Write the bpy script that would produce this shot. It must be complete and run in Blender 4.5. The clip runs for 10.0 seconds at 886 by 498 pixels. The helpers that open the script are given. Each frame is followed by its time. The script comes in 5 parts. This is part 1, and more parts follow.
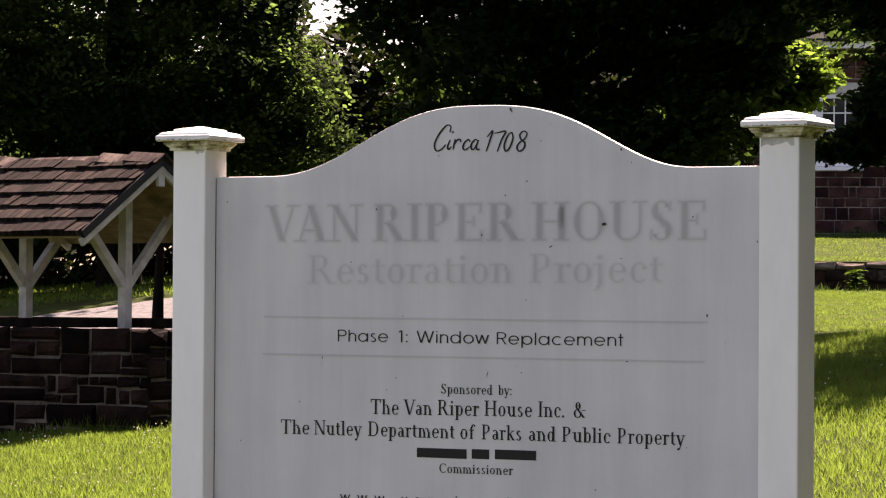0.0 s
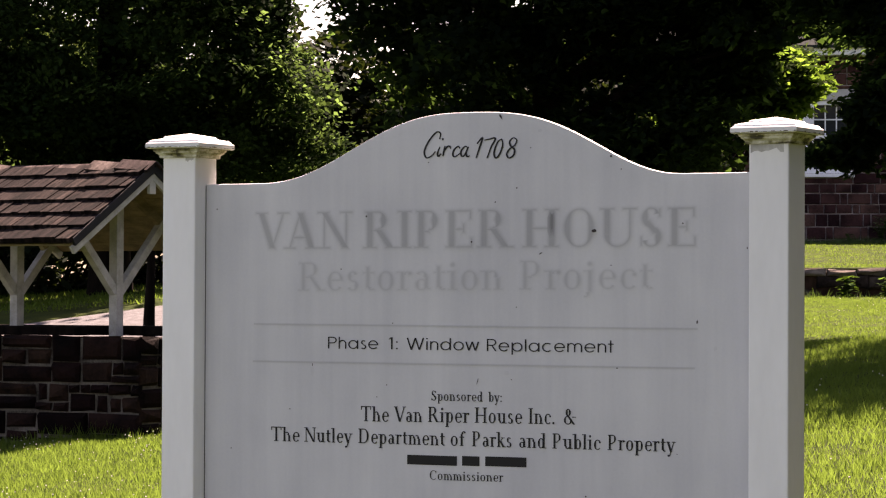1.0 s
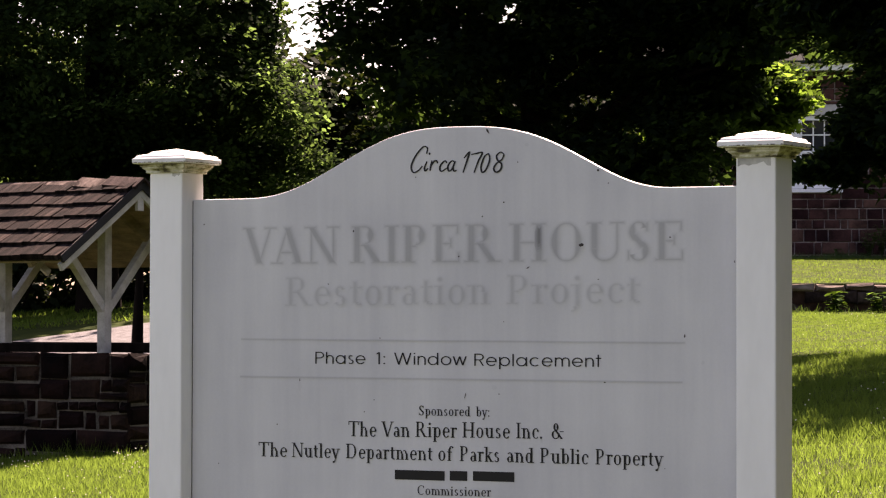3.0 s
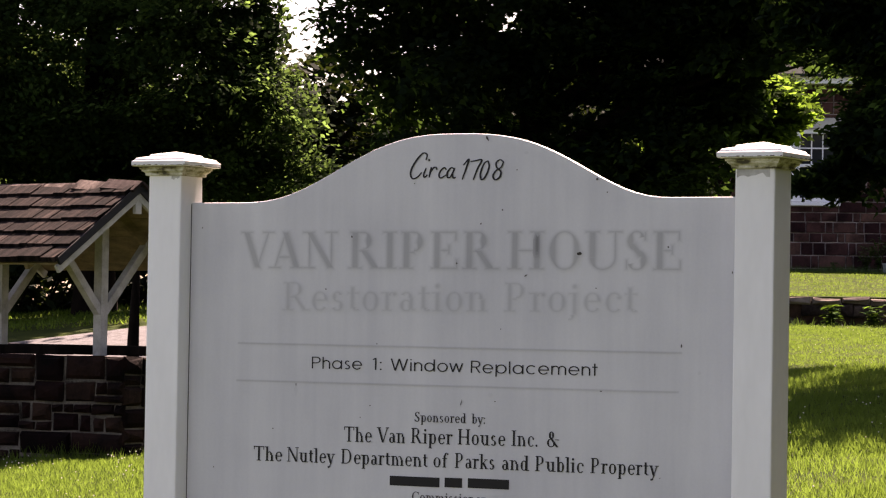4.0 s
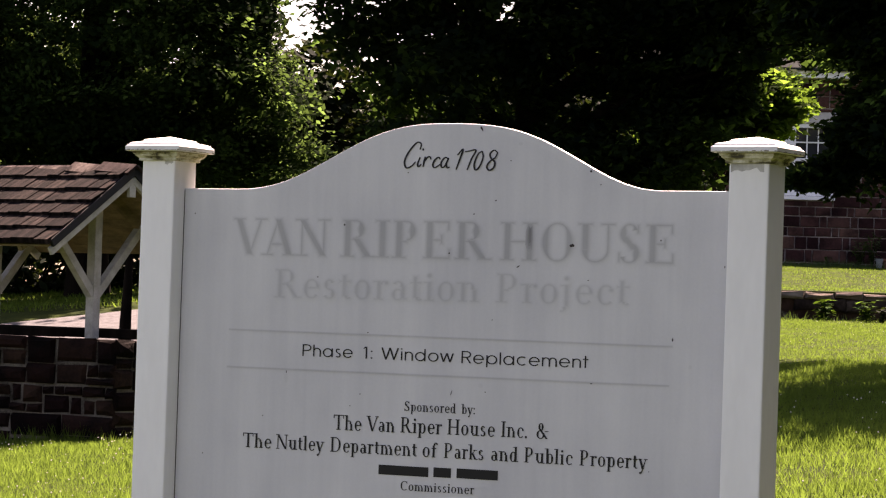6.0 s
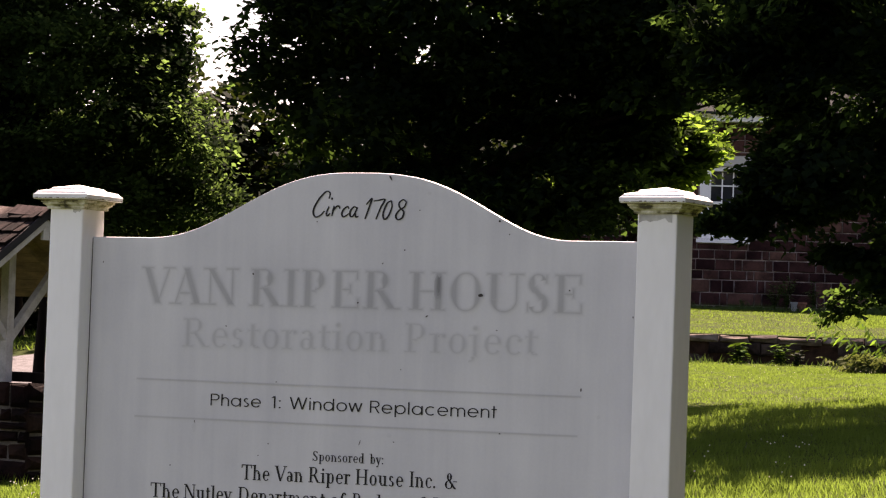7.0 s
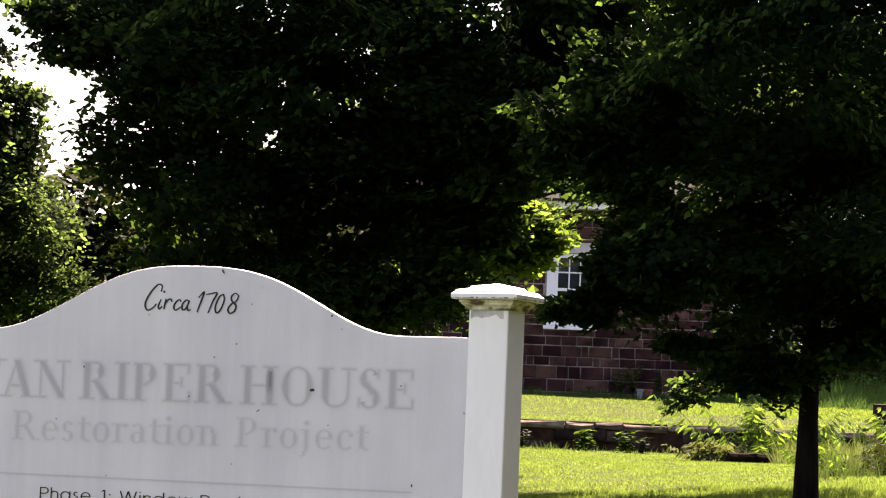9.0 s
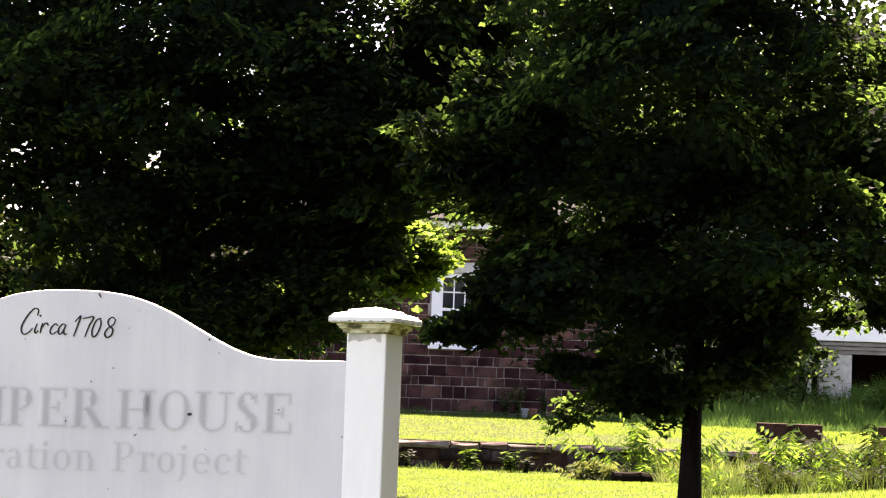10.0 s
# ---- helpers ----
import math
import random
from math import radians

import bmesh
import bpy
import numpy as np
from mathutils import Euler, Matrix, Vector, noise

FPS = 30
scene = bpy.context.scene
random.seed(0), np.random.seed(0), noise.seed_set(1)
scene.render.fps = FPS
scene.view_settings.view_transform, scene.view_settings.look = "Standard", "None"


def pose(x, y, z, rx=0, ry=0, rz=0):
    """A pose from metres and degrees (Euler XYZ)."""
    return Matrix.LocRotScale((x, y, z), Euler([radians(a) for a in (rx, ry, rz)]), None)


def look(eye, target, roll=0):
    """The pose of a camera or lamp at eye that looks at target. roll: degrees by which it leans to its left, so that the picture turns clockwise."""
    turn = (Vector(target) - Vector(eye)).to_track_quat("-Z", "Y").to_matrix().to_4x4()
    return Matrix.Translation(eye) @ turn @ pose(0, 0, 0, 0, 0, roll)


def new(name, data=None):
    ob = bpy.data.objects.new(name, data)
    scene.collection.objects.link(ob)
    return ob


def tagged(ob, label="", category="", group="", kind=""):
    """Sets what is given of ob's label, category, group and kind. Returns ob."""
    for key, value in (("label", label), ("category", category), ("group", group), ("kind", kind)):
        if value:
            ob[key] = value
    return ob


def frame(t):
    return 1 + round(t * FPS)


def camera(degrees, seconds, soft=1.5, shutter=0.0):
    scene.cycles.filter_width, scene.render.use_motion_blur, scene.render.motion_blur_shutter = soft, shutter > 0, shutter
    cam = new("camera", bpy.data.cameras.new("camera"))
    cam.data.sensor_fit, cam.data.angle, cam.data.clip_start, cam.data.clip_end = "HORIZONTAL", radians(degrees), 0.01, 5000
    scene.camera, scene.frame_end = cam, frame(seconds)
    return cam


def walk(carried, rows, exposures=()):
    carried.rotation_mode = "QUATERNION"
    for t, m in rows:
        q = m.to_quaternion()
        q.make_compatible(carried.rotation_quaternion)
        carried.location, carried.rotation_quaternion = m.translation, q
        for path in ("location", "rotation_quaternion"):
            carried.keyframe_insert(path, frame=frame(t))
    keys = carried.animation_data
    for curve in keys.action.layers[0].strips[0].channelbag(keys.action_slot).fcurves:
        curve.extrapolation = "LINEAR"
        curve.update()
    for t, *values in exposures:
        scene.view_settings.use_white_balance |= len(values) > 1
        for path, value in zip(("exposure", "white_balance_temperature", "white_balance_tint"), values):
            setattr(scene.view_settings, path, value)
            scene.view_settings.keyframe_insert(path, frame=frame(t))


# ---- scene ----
cam = camera(16.5, 10.0, soft=1.2)
PATH = [
    (0, (3.2125, -5.8494, 1.5032), (0.2655, -0.6239, 1.6031), 0.37),
    (0.5, (3.2142, -5.8521, 1.5016), (0.2773, -0.6211, 1.6109), 0.33),
    (1, (3.2149, -5.8461, 1.5025), (0.2822, -0.6129, 1.6167), 0.27),
    (1.5, (3.2134, -5.8430, 1.5006), (0.2900, -0.6048, 1.6216), -0.12),
    (2, (3.2134, -5.8443, 1.4974), (0.2953, -0.6034, 1.6303), -0.21),
    (2.5, (3.2125, -5.8418, 1.4968), (0.2989, -0.5986, 1.6371), -0.18),
    (2.7, (3.2146, -5.8395, 1.4987), (0.3017, -0.5960, 1.6411), -0.10),
    (3.8, (3.2138, -5.8385, 1.4984), (0.3047, -0.5934, 1.6595), 0.83),
    (4, (3.2131, -5.8422, 1.4957), (0.3057, -0.5963, 1.6580), 0.95),
    (4.5, (3.2092, -5.8383, 1.4921), (0.2990, -0.5936, 1.6446), 1.18),
    (5, (3.2081, -5.8359, 1.4931), (0.2979, -0.5910, 1.6378), 1.37),
    (5.2, (3.2105, -5.8376, 1.4964), (0.3036, -0.5907, 1.6388), 1.55),
    (6.3, (3.2140, -5.8356, 1.5024), (0.3210, -0.5811, 1.6463), 1.96),
    (6.5, (3.2159, -5.8366, 1.5063), (0.3286, -0.5792, 1.6613), 2.06),
    (7, (3.2231, -5.8194, 1.5175), (0.4692, -0.4936, 1.7439), 1.96),
    (7.5, (3.2315, -5.8137, 1.5239), (0.5634, -0.4473, 1.8116), 1.97),
    (8, (3.2386, -5.8109, 1.5298), (0.6335, -0.4166, 1.8691), 2.42),
    (8.5, (3.2475, -5.8076, 1.5354), (0.6992, -0.3888, 1.9146), 2.56),
    (9, (3.2540, -5.8024, 1.5419), (0.7644, -0.3581, 1.9438), 2.26),
    (9.5, (3.2617, -5.7916, 1.5467), (0.8832, -0.2993, 1.9686), 2.29),
    (10, (3.2658, -5.7898, 1.5508), (0.9823, -0.2595, 1.9993), 2.00),
]
walk(cam, [(t, look(eye, target, roll)) for t, eye, target, roll in PATH],
     exposures=[(t, e, 8300, 37) for t, e in ((0.0, 2.54), (6.3, 2.54), (7.0, 2.49), (7.5, 2.52), (8.0, 2.78), (8.5, 3.03), (9.2, 3.32), (10.0, 3.76))])

# ---- daylight: high sun behind the trees ----
SUN_EL, SUN_AZ = radians(56), radians(-5)
SUN_FROM = Vector((math.sin(SUN_AZ) * math.cos(SUN_EL), math.cos(SUN_AZ) * math.cos(SUN_EL), math.sin(SUN_EL)))
world = bpy.data.worlds.new("sky")
world.use_nodes = True
scene.world = world
wn = world.node_tree.nodes
sky = wn.new("ShaderNodeTexSky")
sky.sky_type, sky.sun_disc = "NISHITA", False
sky.sun_elevation, sky.sun_rotation = SUN_EL, SUN_AZ
sky.dust_density, sky.air_density = 1.5, 1.0
wn["Background"].inputs["Strength"].default_value = 0.05
world.node_tree.links.new(sky.outputs["Color"], wn["Background"].inputs["Color"])
sun = new("sun", bpy.data.lights.new("sun", "SUN"))
sun.data.energy, sun.data.angle, sun.data.color = 4.6, radians(0.53), (1.0, 0.95, 0.86)
sun.matrix_world = look(SUN_FROM * 50, (0, 0, 0))


# ---- materials ----
def rgb(c):
    return (*c, 1.0)


def surface(name, a, b, scale=8.0, rough=0.6, fine=60.0, bump=0.15, metal=0.0, vary=0.0, stretch=(1, 1, 1), spec=0.5, island=False, local=False, span=(0.32, 0.68)):
    """Two-scale mottled surface: colour a to b, fine grain and relief; vary: change from piece to piece."""
    m = bpy.data.materials.new(name)
    m.use_nodes = True
    n, l = m.node_tree.nodes, m.node_tree.links
    p = n["Principled BSDF"]
    p.inputs["Roughness"].default_value, p.inputs["Metallic"].default_value = rough, metal
    p.inputs["Specular IOR Level"].default_value = spec
    tc, mp = n.new("ShaderNodeTexCoord"), n.new("ShaderNodeMapping")
    mp.inputs["Scale"].default_value = stretch
    geo = n.new("ShaderNodeNewGeometry")
    l.new(tc.outputs["Object"] if local else geo.outputs["Position"], mp.inputs["Vector"])
    big, small = n.new("ShaderNodeTexNoise"), n.new("ShaderNodeTexNoise")
    for node, s, d in ((big, scale, 5), (small, fine, 4)):
        node.inputs["Scale"].default_value, node.inputs["Detail"].default_value = s, d
        l.new(mp.outputs["Vector"], node.inputs["Vector"])
    mix = n.new("ShaderNodeMix")
    mix.data_type = "RGBA"
    mix.inputs[6].default_value, mix.inputs[7].default_value = rgb(a), rgb(b)
    ramp = n.new("ShaderNodeMapRange")
    ramp.inputs["From Min"].default_value, ramp.inputs["From Max"].default_value = span
    add = n.new("ShaderNodeMath")
    add.operation = "MULTIPLY_ADD"
    add.inputs[1].default_value, add.inputs[2].default_value = 0.4, -0.2
    l.new(small.outputs["Fac"], add.inputs[0])
    tot = n.new("ShaderNodeMath")
    l.new(big.outputs["Fac"], tot.inputs[0]), l.new(add.outputs[0], tot.inputs[1])
    l.new(tot.outputs[0], ramp.inputs["Value"])
    l.new(ramp.outputs[0], mix.inputs[0])
    out = mix.outputs[2]
    if vary:
        hsv = n.new("ShaderNodeHueSaturation")
        info = n.new("ShaderNodeObjectInfo")
        src = geo.outputs["Random Per Island"] if island else info.outputs["Random"]
        rng = n.new("ShaderNodeMapRange")
        rng.inputs["To Min"].default_value, rng.inputs["To Max"].default_value = 1 - vary, 1 + vary
        l.new(src, rng.inputs["Value"]), l.new(rng.outputs[0], hsv.inputs["Value"])
        h = n.new("ShaderNodeMapRange")
        h.inputs["To Min"].default_value, h.inputs["To Max"].default_value = 0.5 - vary * 0.03, 0.5 + vary * 0.03
        l.new(src, h.inputs["Value"]), l.new(h.outputs[0], hsv.inputs["Hue"])
        l.new(out, hsv.inputs["Color"])
        out = hsv.outputs["Color"]
    l.new(out, p.inputs["Base Color"])
    if bump:
        bp = n.new("ShaderNodeBump")
        bp.inputs["Strength"].default_value, bp.inputs["Distance"].default_value = bump, 0.01
        l.new(small.outputs["Fac"], bp.inputs["Height"]), l.new(bp.outputs[0], p.inputs["Normal"])
    return m


def leaf_material(name, a, b, glow, through_light=0.45, rough=0.45, spec=0.15, uneven=0.0):
    """Leaves: a to b by leaf, with light passing through in the colour glow; uneven: young thin leaves let more through than old ones."""
    m = bpy.data.materials.new(name)
    m.use_nodes = True
    n, l = m.node_tree.nodes, m.node_tree.links
    p, out = n["Principled BSDF"], n["Material Output"]
    geo, noise_tex, mix = n.new("ShaderNodeNewGeometry"), n.new("ShaderNodeTexNoise"), n.new("ShaderNodeMix")
    noise_tex.inputs["Scale"].default_value = 0.9
    l.new(geo.outputs["Position"], noise_tex.inputs["Vector"])
    mid = n.new("ShaderNodeMath")
    mid.operation = "ADD"
    half = n.new("ShaderNodeMath")
    half.operation = "MULTIPLY"
    half.inputs[1].default_value = 0.3
    patch = n.new("ShaderNodeMapRange")
    patch.inputs["From Min"].default_value, patch.inputs["From Max"].default_value, patch.inputs["To Max"].default_value = 0.3, 0.7, 0.7
    l.new(geo.outputs["Random Per Island"], half.inputs[0]), l.new(noise_tex.outputs["Fac"], patch.inputs["Value"])
    l.new(half.outputs[0], mid.inputs[0]), l.new(patch.outputs[0], mid.inputs[1]), l.new(mid.outputs[0], mix.inputs[0])
    mix.data_type = "RGBA"
    mix.inputs[6].default_value, mix.inputs[7].default_value = rgb(a), rgb(b)
    l.new(mix.outputs[2], p.inputs["Base Color"])
    p.inputs["Roughness"].default_value = rough
    p.inputs["Specular IOR Level"].default_value = spec
    tr, ms = n.new("ShaderNodeBsdfTranslucent"), n.new("ShaderNodeMixShader")
    tr.inputs["Color"].default_value = rgb(glow)
    curve, share = n.new("ShaderNodeMath"), n.new("ShaderNodeMapRange")
    curve.operation = "POWER"
    curve.inputs[1].default_value = 3.0
    share.inputs["To Min"].default_value, share.inputs["To Max"].default_value = through_light * (1 - uneven), through_light * (1 + 3 * uneven)
    l.new(geo.outputs["Random Per Island"], curve.inputs[0]), l.new(curve.outputs[0], share.inputs["Value"]), l.new(share.outputs[0], ms.inputs[0])
    l.new(p.outputs[0], ms.inputs[1]), l.new(tr.outputs[0], ms.inputs[2]), l.new(ms.outputs[0], out.inputs["Surface"])
    return m


def plain(name, c, rough=0.6, spec=0.5):
    return surface(name, c, tuple(v * 0.8 for v in c), 30, rough, 200, 0.03, spec=spec)


def board_material(name, tone=1.0, tint=(1.0, 1.0, 1.0)):
    """Weathered white board: broad rain streaks, blotches and fine dirt; tone: how pale the paint or print is."""
    m = bpy.data.materials.new(name)
    m.use_nodes = True
    n, l = m.node_tree.nodes, m.node_tree.links
    p = n["Principled BSDF"]
    p.inputs["Roughness"].default_value = 0.5
    geo = n.new("ShaderNodeNewGeometry")
    total = None
    for stretch, scale, detail, weight in (((5.0, 1.0, 0.45), 2.2, 3, 0.55), ((1.0, 1.0, 0.8), 5.0, 4, 0.60), ((22.0, 1.0, 1.2), 3.0, 2, 0.16), ((1.0, 1.0, 1.0), 160.0, 2, 0.14)):
        mp, tex, k = n.new("ShaderNodeMapping"), n.new("ShaderNodeTexNoise"), n.new("ShaderNodeMath")
        mp.inputs["Scale"].default_value = stretch
        tex.inputs["Scale"].default_value, tex.inputs["Detail"].default_value = scale, detail
        k.operation = "MULTIPLY_ADD"
        k.inputs[1].default_value, k.inputs[2].default_value = weight, 0.0
        l.new(geo.outputs["Position"], mp.inputs["Vector"]), l.new(mp.outputs["Vector"], tex.inputs["Vector"]), l.new(tex.outputs["Fac"], k.inputs[0])
        if total:
            l.new(total, k.inputs[2])
        total = k.outputs[0]
    ramp = n.new("ShaderNodeValToRGB")
    stops = ramp.color_ramp.elements
    stops[0].position, stops[1].position = 0.50, 0.98
    stops[0].color = rgb(tuple(c * tone * k for c, k in zip((0.535, 0.530, 0.550), tint)))
    stops[1].color = rgb(tuple(c * tone * k for c, k in zip((0.710, 0.700, 0.698), tint)))
    mid = stops.new(0.735)
    mid.color = rgb(tuple(c * tone * k for c, k in zip((0.622, 0.614, 0.622), tint)))
    l.new(total, ramp.inputs["Fac"]), l.new(ramp.outputs["Color"], p.inputs["Base Color"])
    return m


M_PANEL = board_material("weathered white board")
M_POST = surface("white vinyl sleeve", (0.865, 0.85, 0.835), (0.925, 0.91, 0.895), 5, 0.42, 40, 0.03, stretch=(2, 2, 0.5))
M_CAP = surface("white cap with grime", (0.74, 0.72, 0.70), (0.86, 0.85, 0.84), 9, 0.5, 70, 0.1)
M_FADED = [board_material("faded grey lettering %d" % i, 1.0 - 0.34 * f) for i, f in enumerate((1.0, 0.74, 0.46, 0.22, 0.08))]
M_FADED2 = [board_material("paler faded lettering %d" % i, 1.0 - 0.215 * f) for i, f in enumerate((1.0, 0.74, 0.46, 0.22, 0.08))]
M_RULE = [board_material("faded rule %d" % i, 1.0 - f) for i, f in enumerate((0.20, 0.08))]
M_INK = plain("black vinyl lettering", (0.010, 0.010, 0.012), 0.45, spec=0.25)
M_MOULD = bpy.data.materials.new("mildewed moulding")
M_MOULD.use_nodes = True


def mildew(m):
    """Cream paint with olive mildew that gathers in streaks along the moulding."""
    n, l = m.node_tree.nodes, m.node_tree.links
    p = n["Principled BSDF"]
    p.inputs["Roughness"].default_value = 0.65
    geo, mp, tex, spots = n.new("ShaderNodeNewGeometry"), n.new("ShaderNodeMapping"), n.new("ShaderNodeTexNoise"), n.new("ShaderNodeTexNoise")
    mp.inputs["Scale"].default_value = (1.0, 1.0, 3.2)
    tex.inputs["Scale"].default_value, tex.inputs["Detail"].default_value = 24.0, 5
    spots.inputs["Scale"].default_value, spots.inputs["Detail"].default_value = 130.0, 3
    mix = n.new("ShaderNodeMath")
    mix.operation = "MULTIPLY_ADD"
    mix.inputs[1].default_value = 0.35
    ramp = n.new("ShaderNodeValToRGB")
    e = ramp.color_ramp.elements
    e[0].position, e[1].position = 0.55, 0.84
    e[0].color, e[1].color = (0.055, 0.045, 0.022, 1), (0.70, 0.67, 0.58, 1)
    k = e.new(0.63)
    k.color = (0.29, 0.265, 0.14, 1)
    k = e.new(0.70)
    k.color = (0.46, 0.43, 0.31, 1)
    l.new(geo.outputs["Position"], mp.inputs["Vector"]), l.new(mp.outputs["Vector"], tex.inputs["Vector"]), l.new(geo.outputs["Position"], spots.inputs["Vector"])
    l.new(spots.outputs["Fac"], mix.inputs[0]), l.new(tex.outputs["Fac"], mix.inputs[2]), l.new(mix.outputs[0], ramp.inputs["Fac"])
    l.new(ramp.outputs["Color"], p.inputs["Base Color"])


mildew(M_MOULD)
M_SPECK = plain("dark specks", (0.05, 0.04, 0.035), 0.9)
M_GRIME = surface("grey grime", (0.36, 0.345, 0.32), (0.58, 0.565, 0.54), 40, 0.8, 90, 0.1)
M_RIMGRIME_SHADE = surface("brown grime and rim shade", (0.13, 0.11, 0.08), (0.34, 0.30, 0.24), 60, 0.8, 90, 0.1)
M_GROUND = surface("soil under grass", (0.010, 0.019, 0.003), (0.027, 0.039, 0.006), 2.5, 0.95, 30, 0.4, spec=0.05)
M_GRASS = leaf_material("grass", (0.010, 0.023, 0.003), (0.032, 0.052, 0.008), (0.190, 0.312, 0.047), 0.38, 0.6, 0.03)
M_PATH = surface("pinkish gravel", (0.026, 0.0252, 0.0290), (0.070, 0.068, 0.075), 14, 0.9, 120, 0.5)
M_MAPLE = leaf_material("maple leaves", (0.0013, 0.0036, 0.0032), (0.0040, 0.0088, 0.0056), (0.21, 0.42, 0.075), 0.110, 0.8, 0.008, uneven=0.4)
M_YOUNGLEAF = leaf_material("yellow-green sunlit leaves", (0.006, 0.016, 0.003), (0.020, 0.036, 0.006), (0.25, 0.46, 0.055), 0.25, 0.7, 0.01, uneven=0.3)
M_MAPLE2 = leaf_material("lighter maple leaves", (0.0022, 0.0066, 0.0028), (0.0070, 0.0165, 0.0048), (0.29, 0.52, 0.12), 0.125, 0.7, 0.008, uneven=0.4)
M_FAR = leaf_material("distant leaves", (0.006, 0.018, 0.005), (0.016, 0.036, 0.009), (0.15, 0.22, 0.05), 0.15, 0.8, 0.01)
M_WEED = leaf_material("weed leaves", (0.011, 0.034, 0.005), (0.032, 0.072, 0.011), (0.145, 0.285, 0.030), 0.18, 0.7, 0.015, uneven=0.7)
M_PALE = leaf_material("pale weed leaves", (0.048, 0.064, 0.022), (0.075, 0.095, 0.034), (0.13, 0.17, 0.04), 0.28, 0.8, 0.05)
M_ROUGHGRASS = leaf_material("rough grass", (0.026, 0.060, 0.018), (0.062, 0.105, 0.034), (0.10, 0.17, 0.03), 0.22, 0.6, 0.06)
M_LUSH = leaf_material("lush green weeds", (0.045, 0.115, 0.022), (0.115, 0.215, 0.050), (0.10, 0.20, 0.04), 0.17, 0.65, 0.04)
# The hedge's leaves; among weeds this dark colour stands in for shade.
M_HEDGE_WEEDSHADE = leaf_material("dark hedge leaves, shade among weeds", (0.005, 0.010, 0.007), (0.012, 0.020, 0.010), (0.08, 0.12, 0.02), 0.08, 0.8, 0.05)
M_BARK = surface("dark bark", (0.0036, 0.0027, 0.0022), (0.0125, 0.0090, 0.0070), 9, 0.95, 40, 0.8, stretch=(1, 1, 0.25), spec=0.04)
M_SHAKE = surface("cedar shakes", (0.0028, 0.0017, 0.0015), (0.047, 0.032, 0.030), 3.0, 0.85, 22, 0.9, vary=0.6, spec=0.05, stretch=(9, 1, 1), local=True, span=(0.42, 0.86))
M_WOODWHITE = surface("old white paint", (0.30, 0.295, 0.26), (0.46, 0.45, 0.42), 9, 0.7, 60, 0.15)
M_UNDER = surface("bare roof boards", (0.11, 0.085, 0.05), (0.26, 0.20, 0.12), 5, 0.85, 50, 0.25, stretch=(1, 1, 4))
M_DARKWOOD = surface("dark weathered timber", (0.018, 0.009, 0.006), (0.050, 0.026, 0.018), 8, 0.85, 60, 0.4, spec=0.08)
M_WEATHERED = surface("weathered grey boards", (0.10, 0.088, 0.080), (0.24, 0.215, 0.20), 6, 0.9, 40, 0.4, stretch=(0.4, 1, 5))
M_FLASH = plain("dark roof edge", (0.011, 0.013, 0.018), 0.6, 0.2)
# Weathering and the light on the ridge both go into this paler colour.
M_RIDGE = surface("bleached ridge shakes, paled for sun", (0.012, 0.008, 0.0075), (0.105, 0.080, 0.074), 3.0, 0.85, 26, 0.9, vary=0.5, spec=0.05, stretch=(4, 1, 1), local=True)
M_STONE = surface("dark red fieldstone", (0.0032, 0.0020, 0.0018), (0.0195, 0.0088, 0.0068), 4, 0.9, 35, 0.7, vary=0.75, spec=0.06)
M_MORTAR = surface("grey mortar", (0.018, 0.015, 0.012), (0.150, 0.130, 0.108), 2.6, 0.95, 60, 0.5, spec=0.08)
M_BROWN = surface("brownstone", (0.020, 0.0085, 0.0080), (0.076, 0.033, 0.029), 3.5, 0.9, 25, 0.5, vary=0.7, spec=0.08)
M_BROWNMORTAR = surface("old mortar", (0.085, 0.062, 0.057), (0.40, 0.34, 0.32), 3.0, 0.95, 30, 0.3)
M_LINTEL = surface("grey stone lintel", (0.34, 0.33, 0.31), (0.48, 0.46, 0.44), 4, 0.85, 30, 0.3)
M_TRIM = surface("white trim paint", (0.72, 0.72, 0.73), (0.80, 0.80, 0.80), 3, 0.55, 30, 0.05)
M_ROOF = surface("grey shingles", (0.013, 0.017, 0.017), (0.028, 0.034, 0.034), 4, 0.9, 30, 0.4, spec=0.1)
# Sunlight on the chimney is put into this pale pinkish brick colour.
M_CHIMNEY = surface("red bricks paled for sun", (0.33, 0.17, 0.13), (0.48, 0.30, 0.25), 5, 0.9, 30, 0.3, vary=0.2)
M_BLUESTONE = surface("dry stone", (0.012, 0.008, 0.007), (0.060, 0.041, 0.036), 6, 0.9, 25, 0.6, vary=0.5, spec=0.1)
# Sun on the low wall's top is put into this paler stone colour.
M_SUNLIT_CAPSTONE = surface("flagstone paled for sun", (0.075, 0.056, 0.048), (0.17, 0.135, 0.118), 5, 0.9, 25, 0.6, vary=0.4, spec=0.1)
M_PALEBLADE = leaf_material("pale seeding grass", (0.075, 0.115, 0.030), (0.145, 0.185, 0.058), (0.19, 0.27, 0.06), 0.25, 0.6, 0.05)
M_TERRACOTTA = surface("terracotta", (0.16, 0.06, 0.035), (0.26, 0.11, 0.07), 12, 0.85, 60, 0.2)
M_GLASS = bpy.data.materials.new("window glass")
M_GLASS.use_nodes = True
_g = M_GLASS.node_tree.nodes["Principled BSDF"]
_g.inputs["Base Color"].default_value, _g.inputs["Roughness"].default_value = (0.02, 0.023, 0.027, 1), 0.06


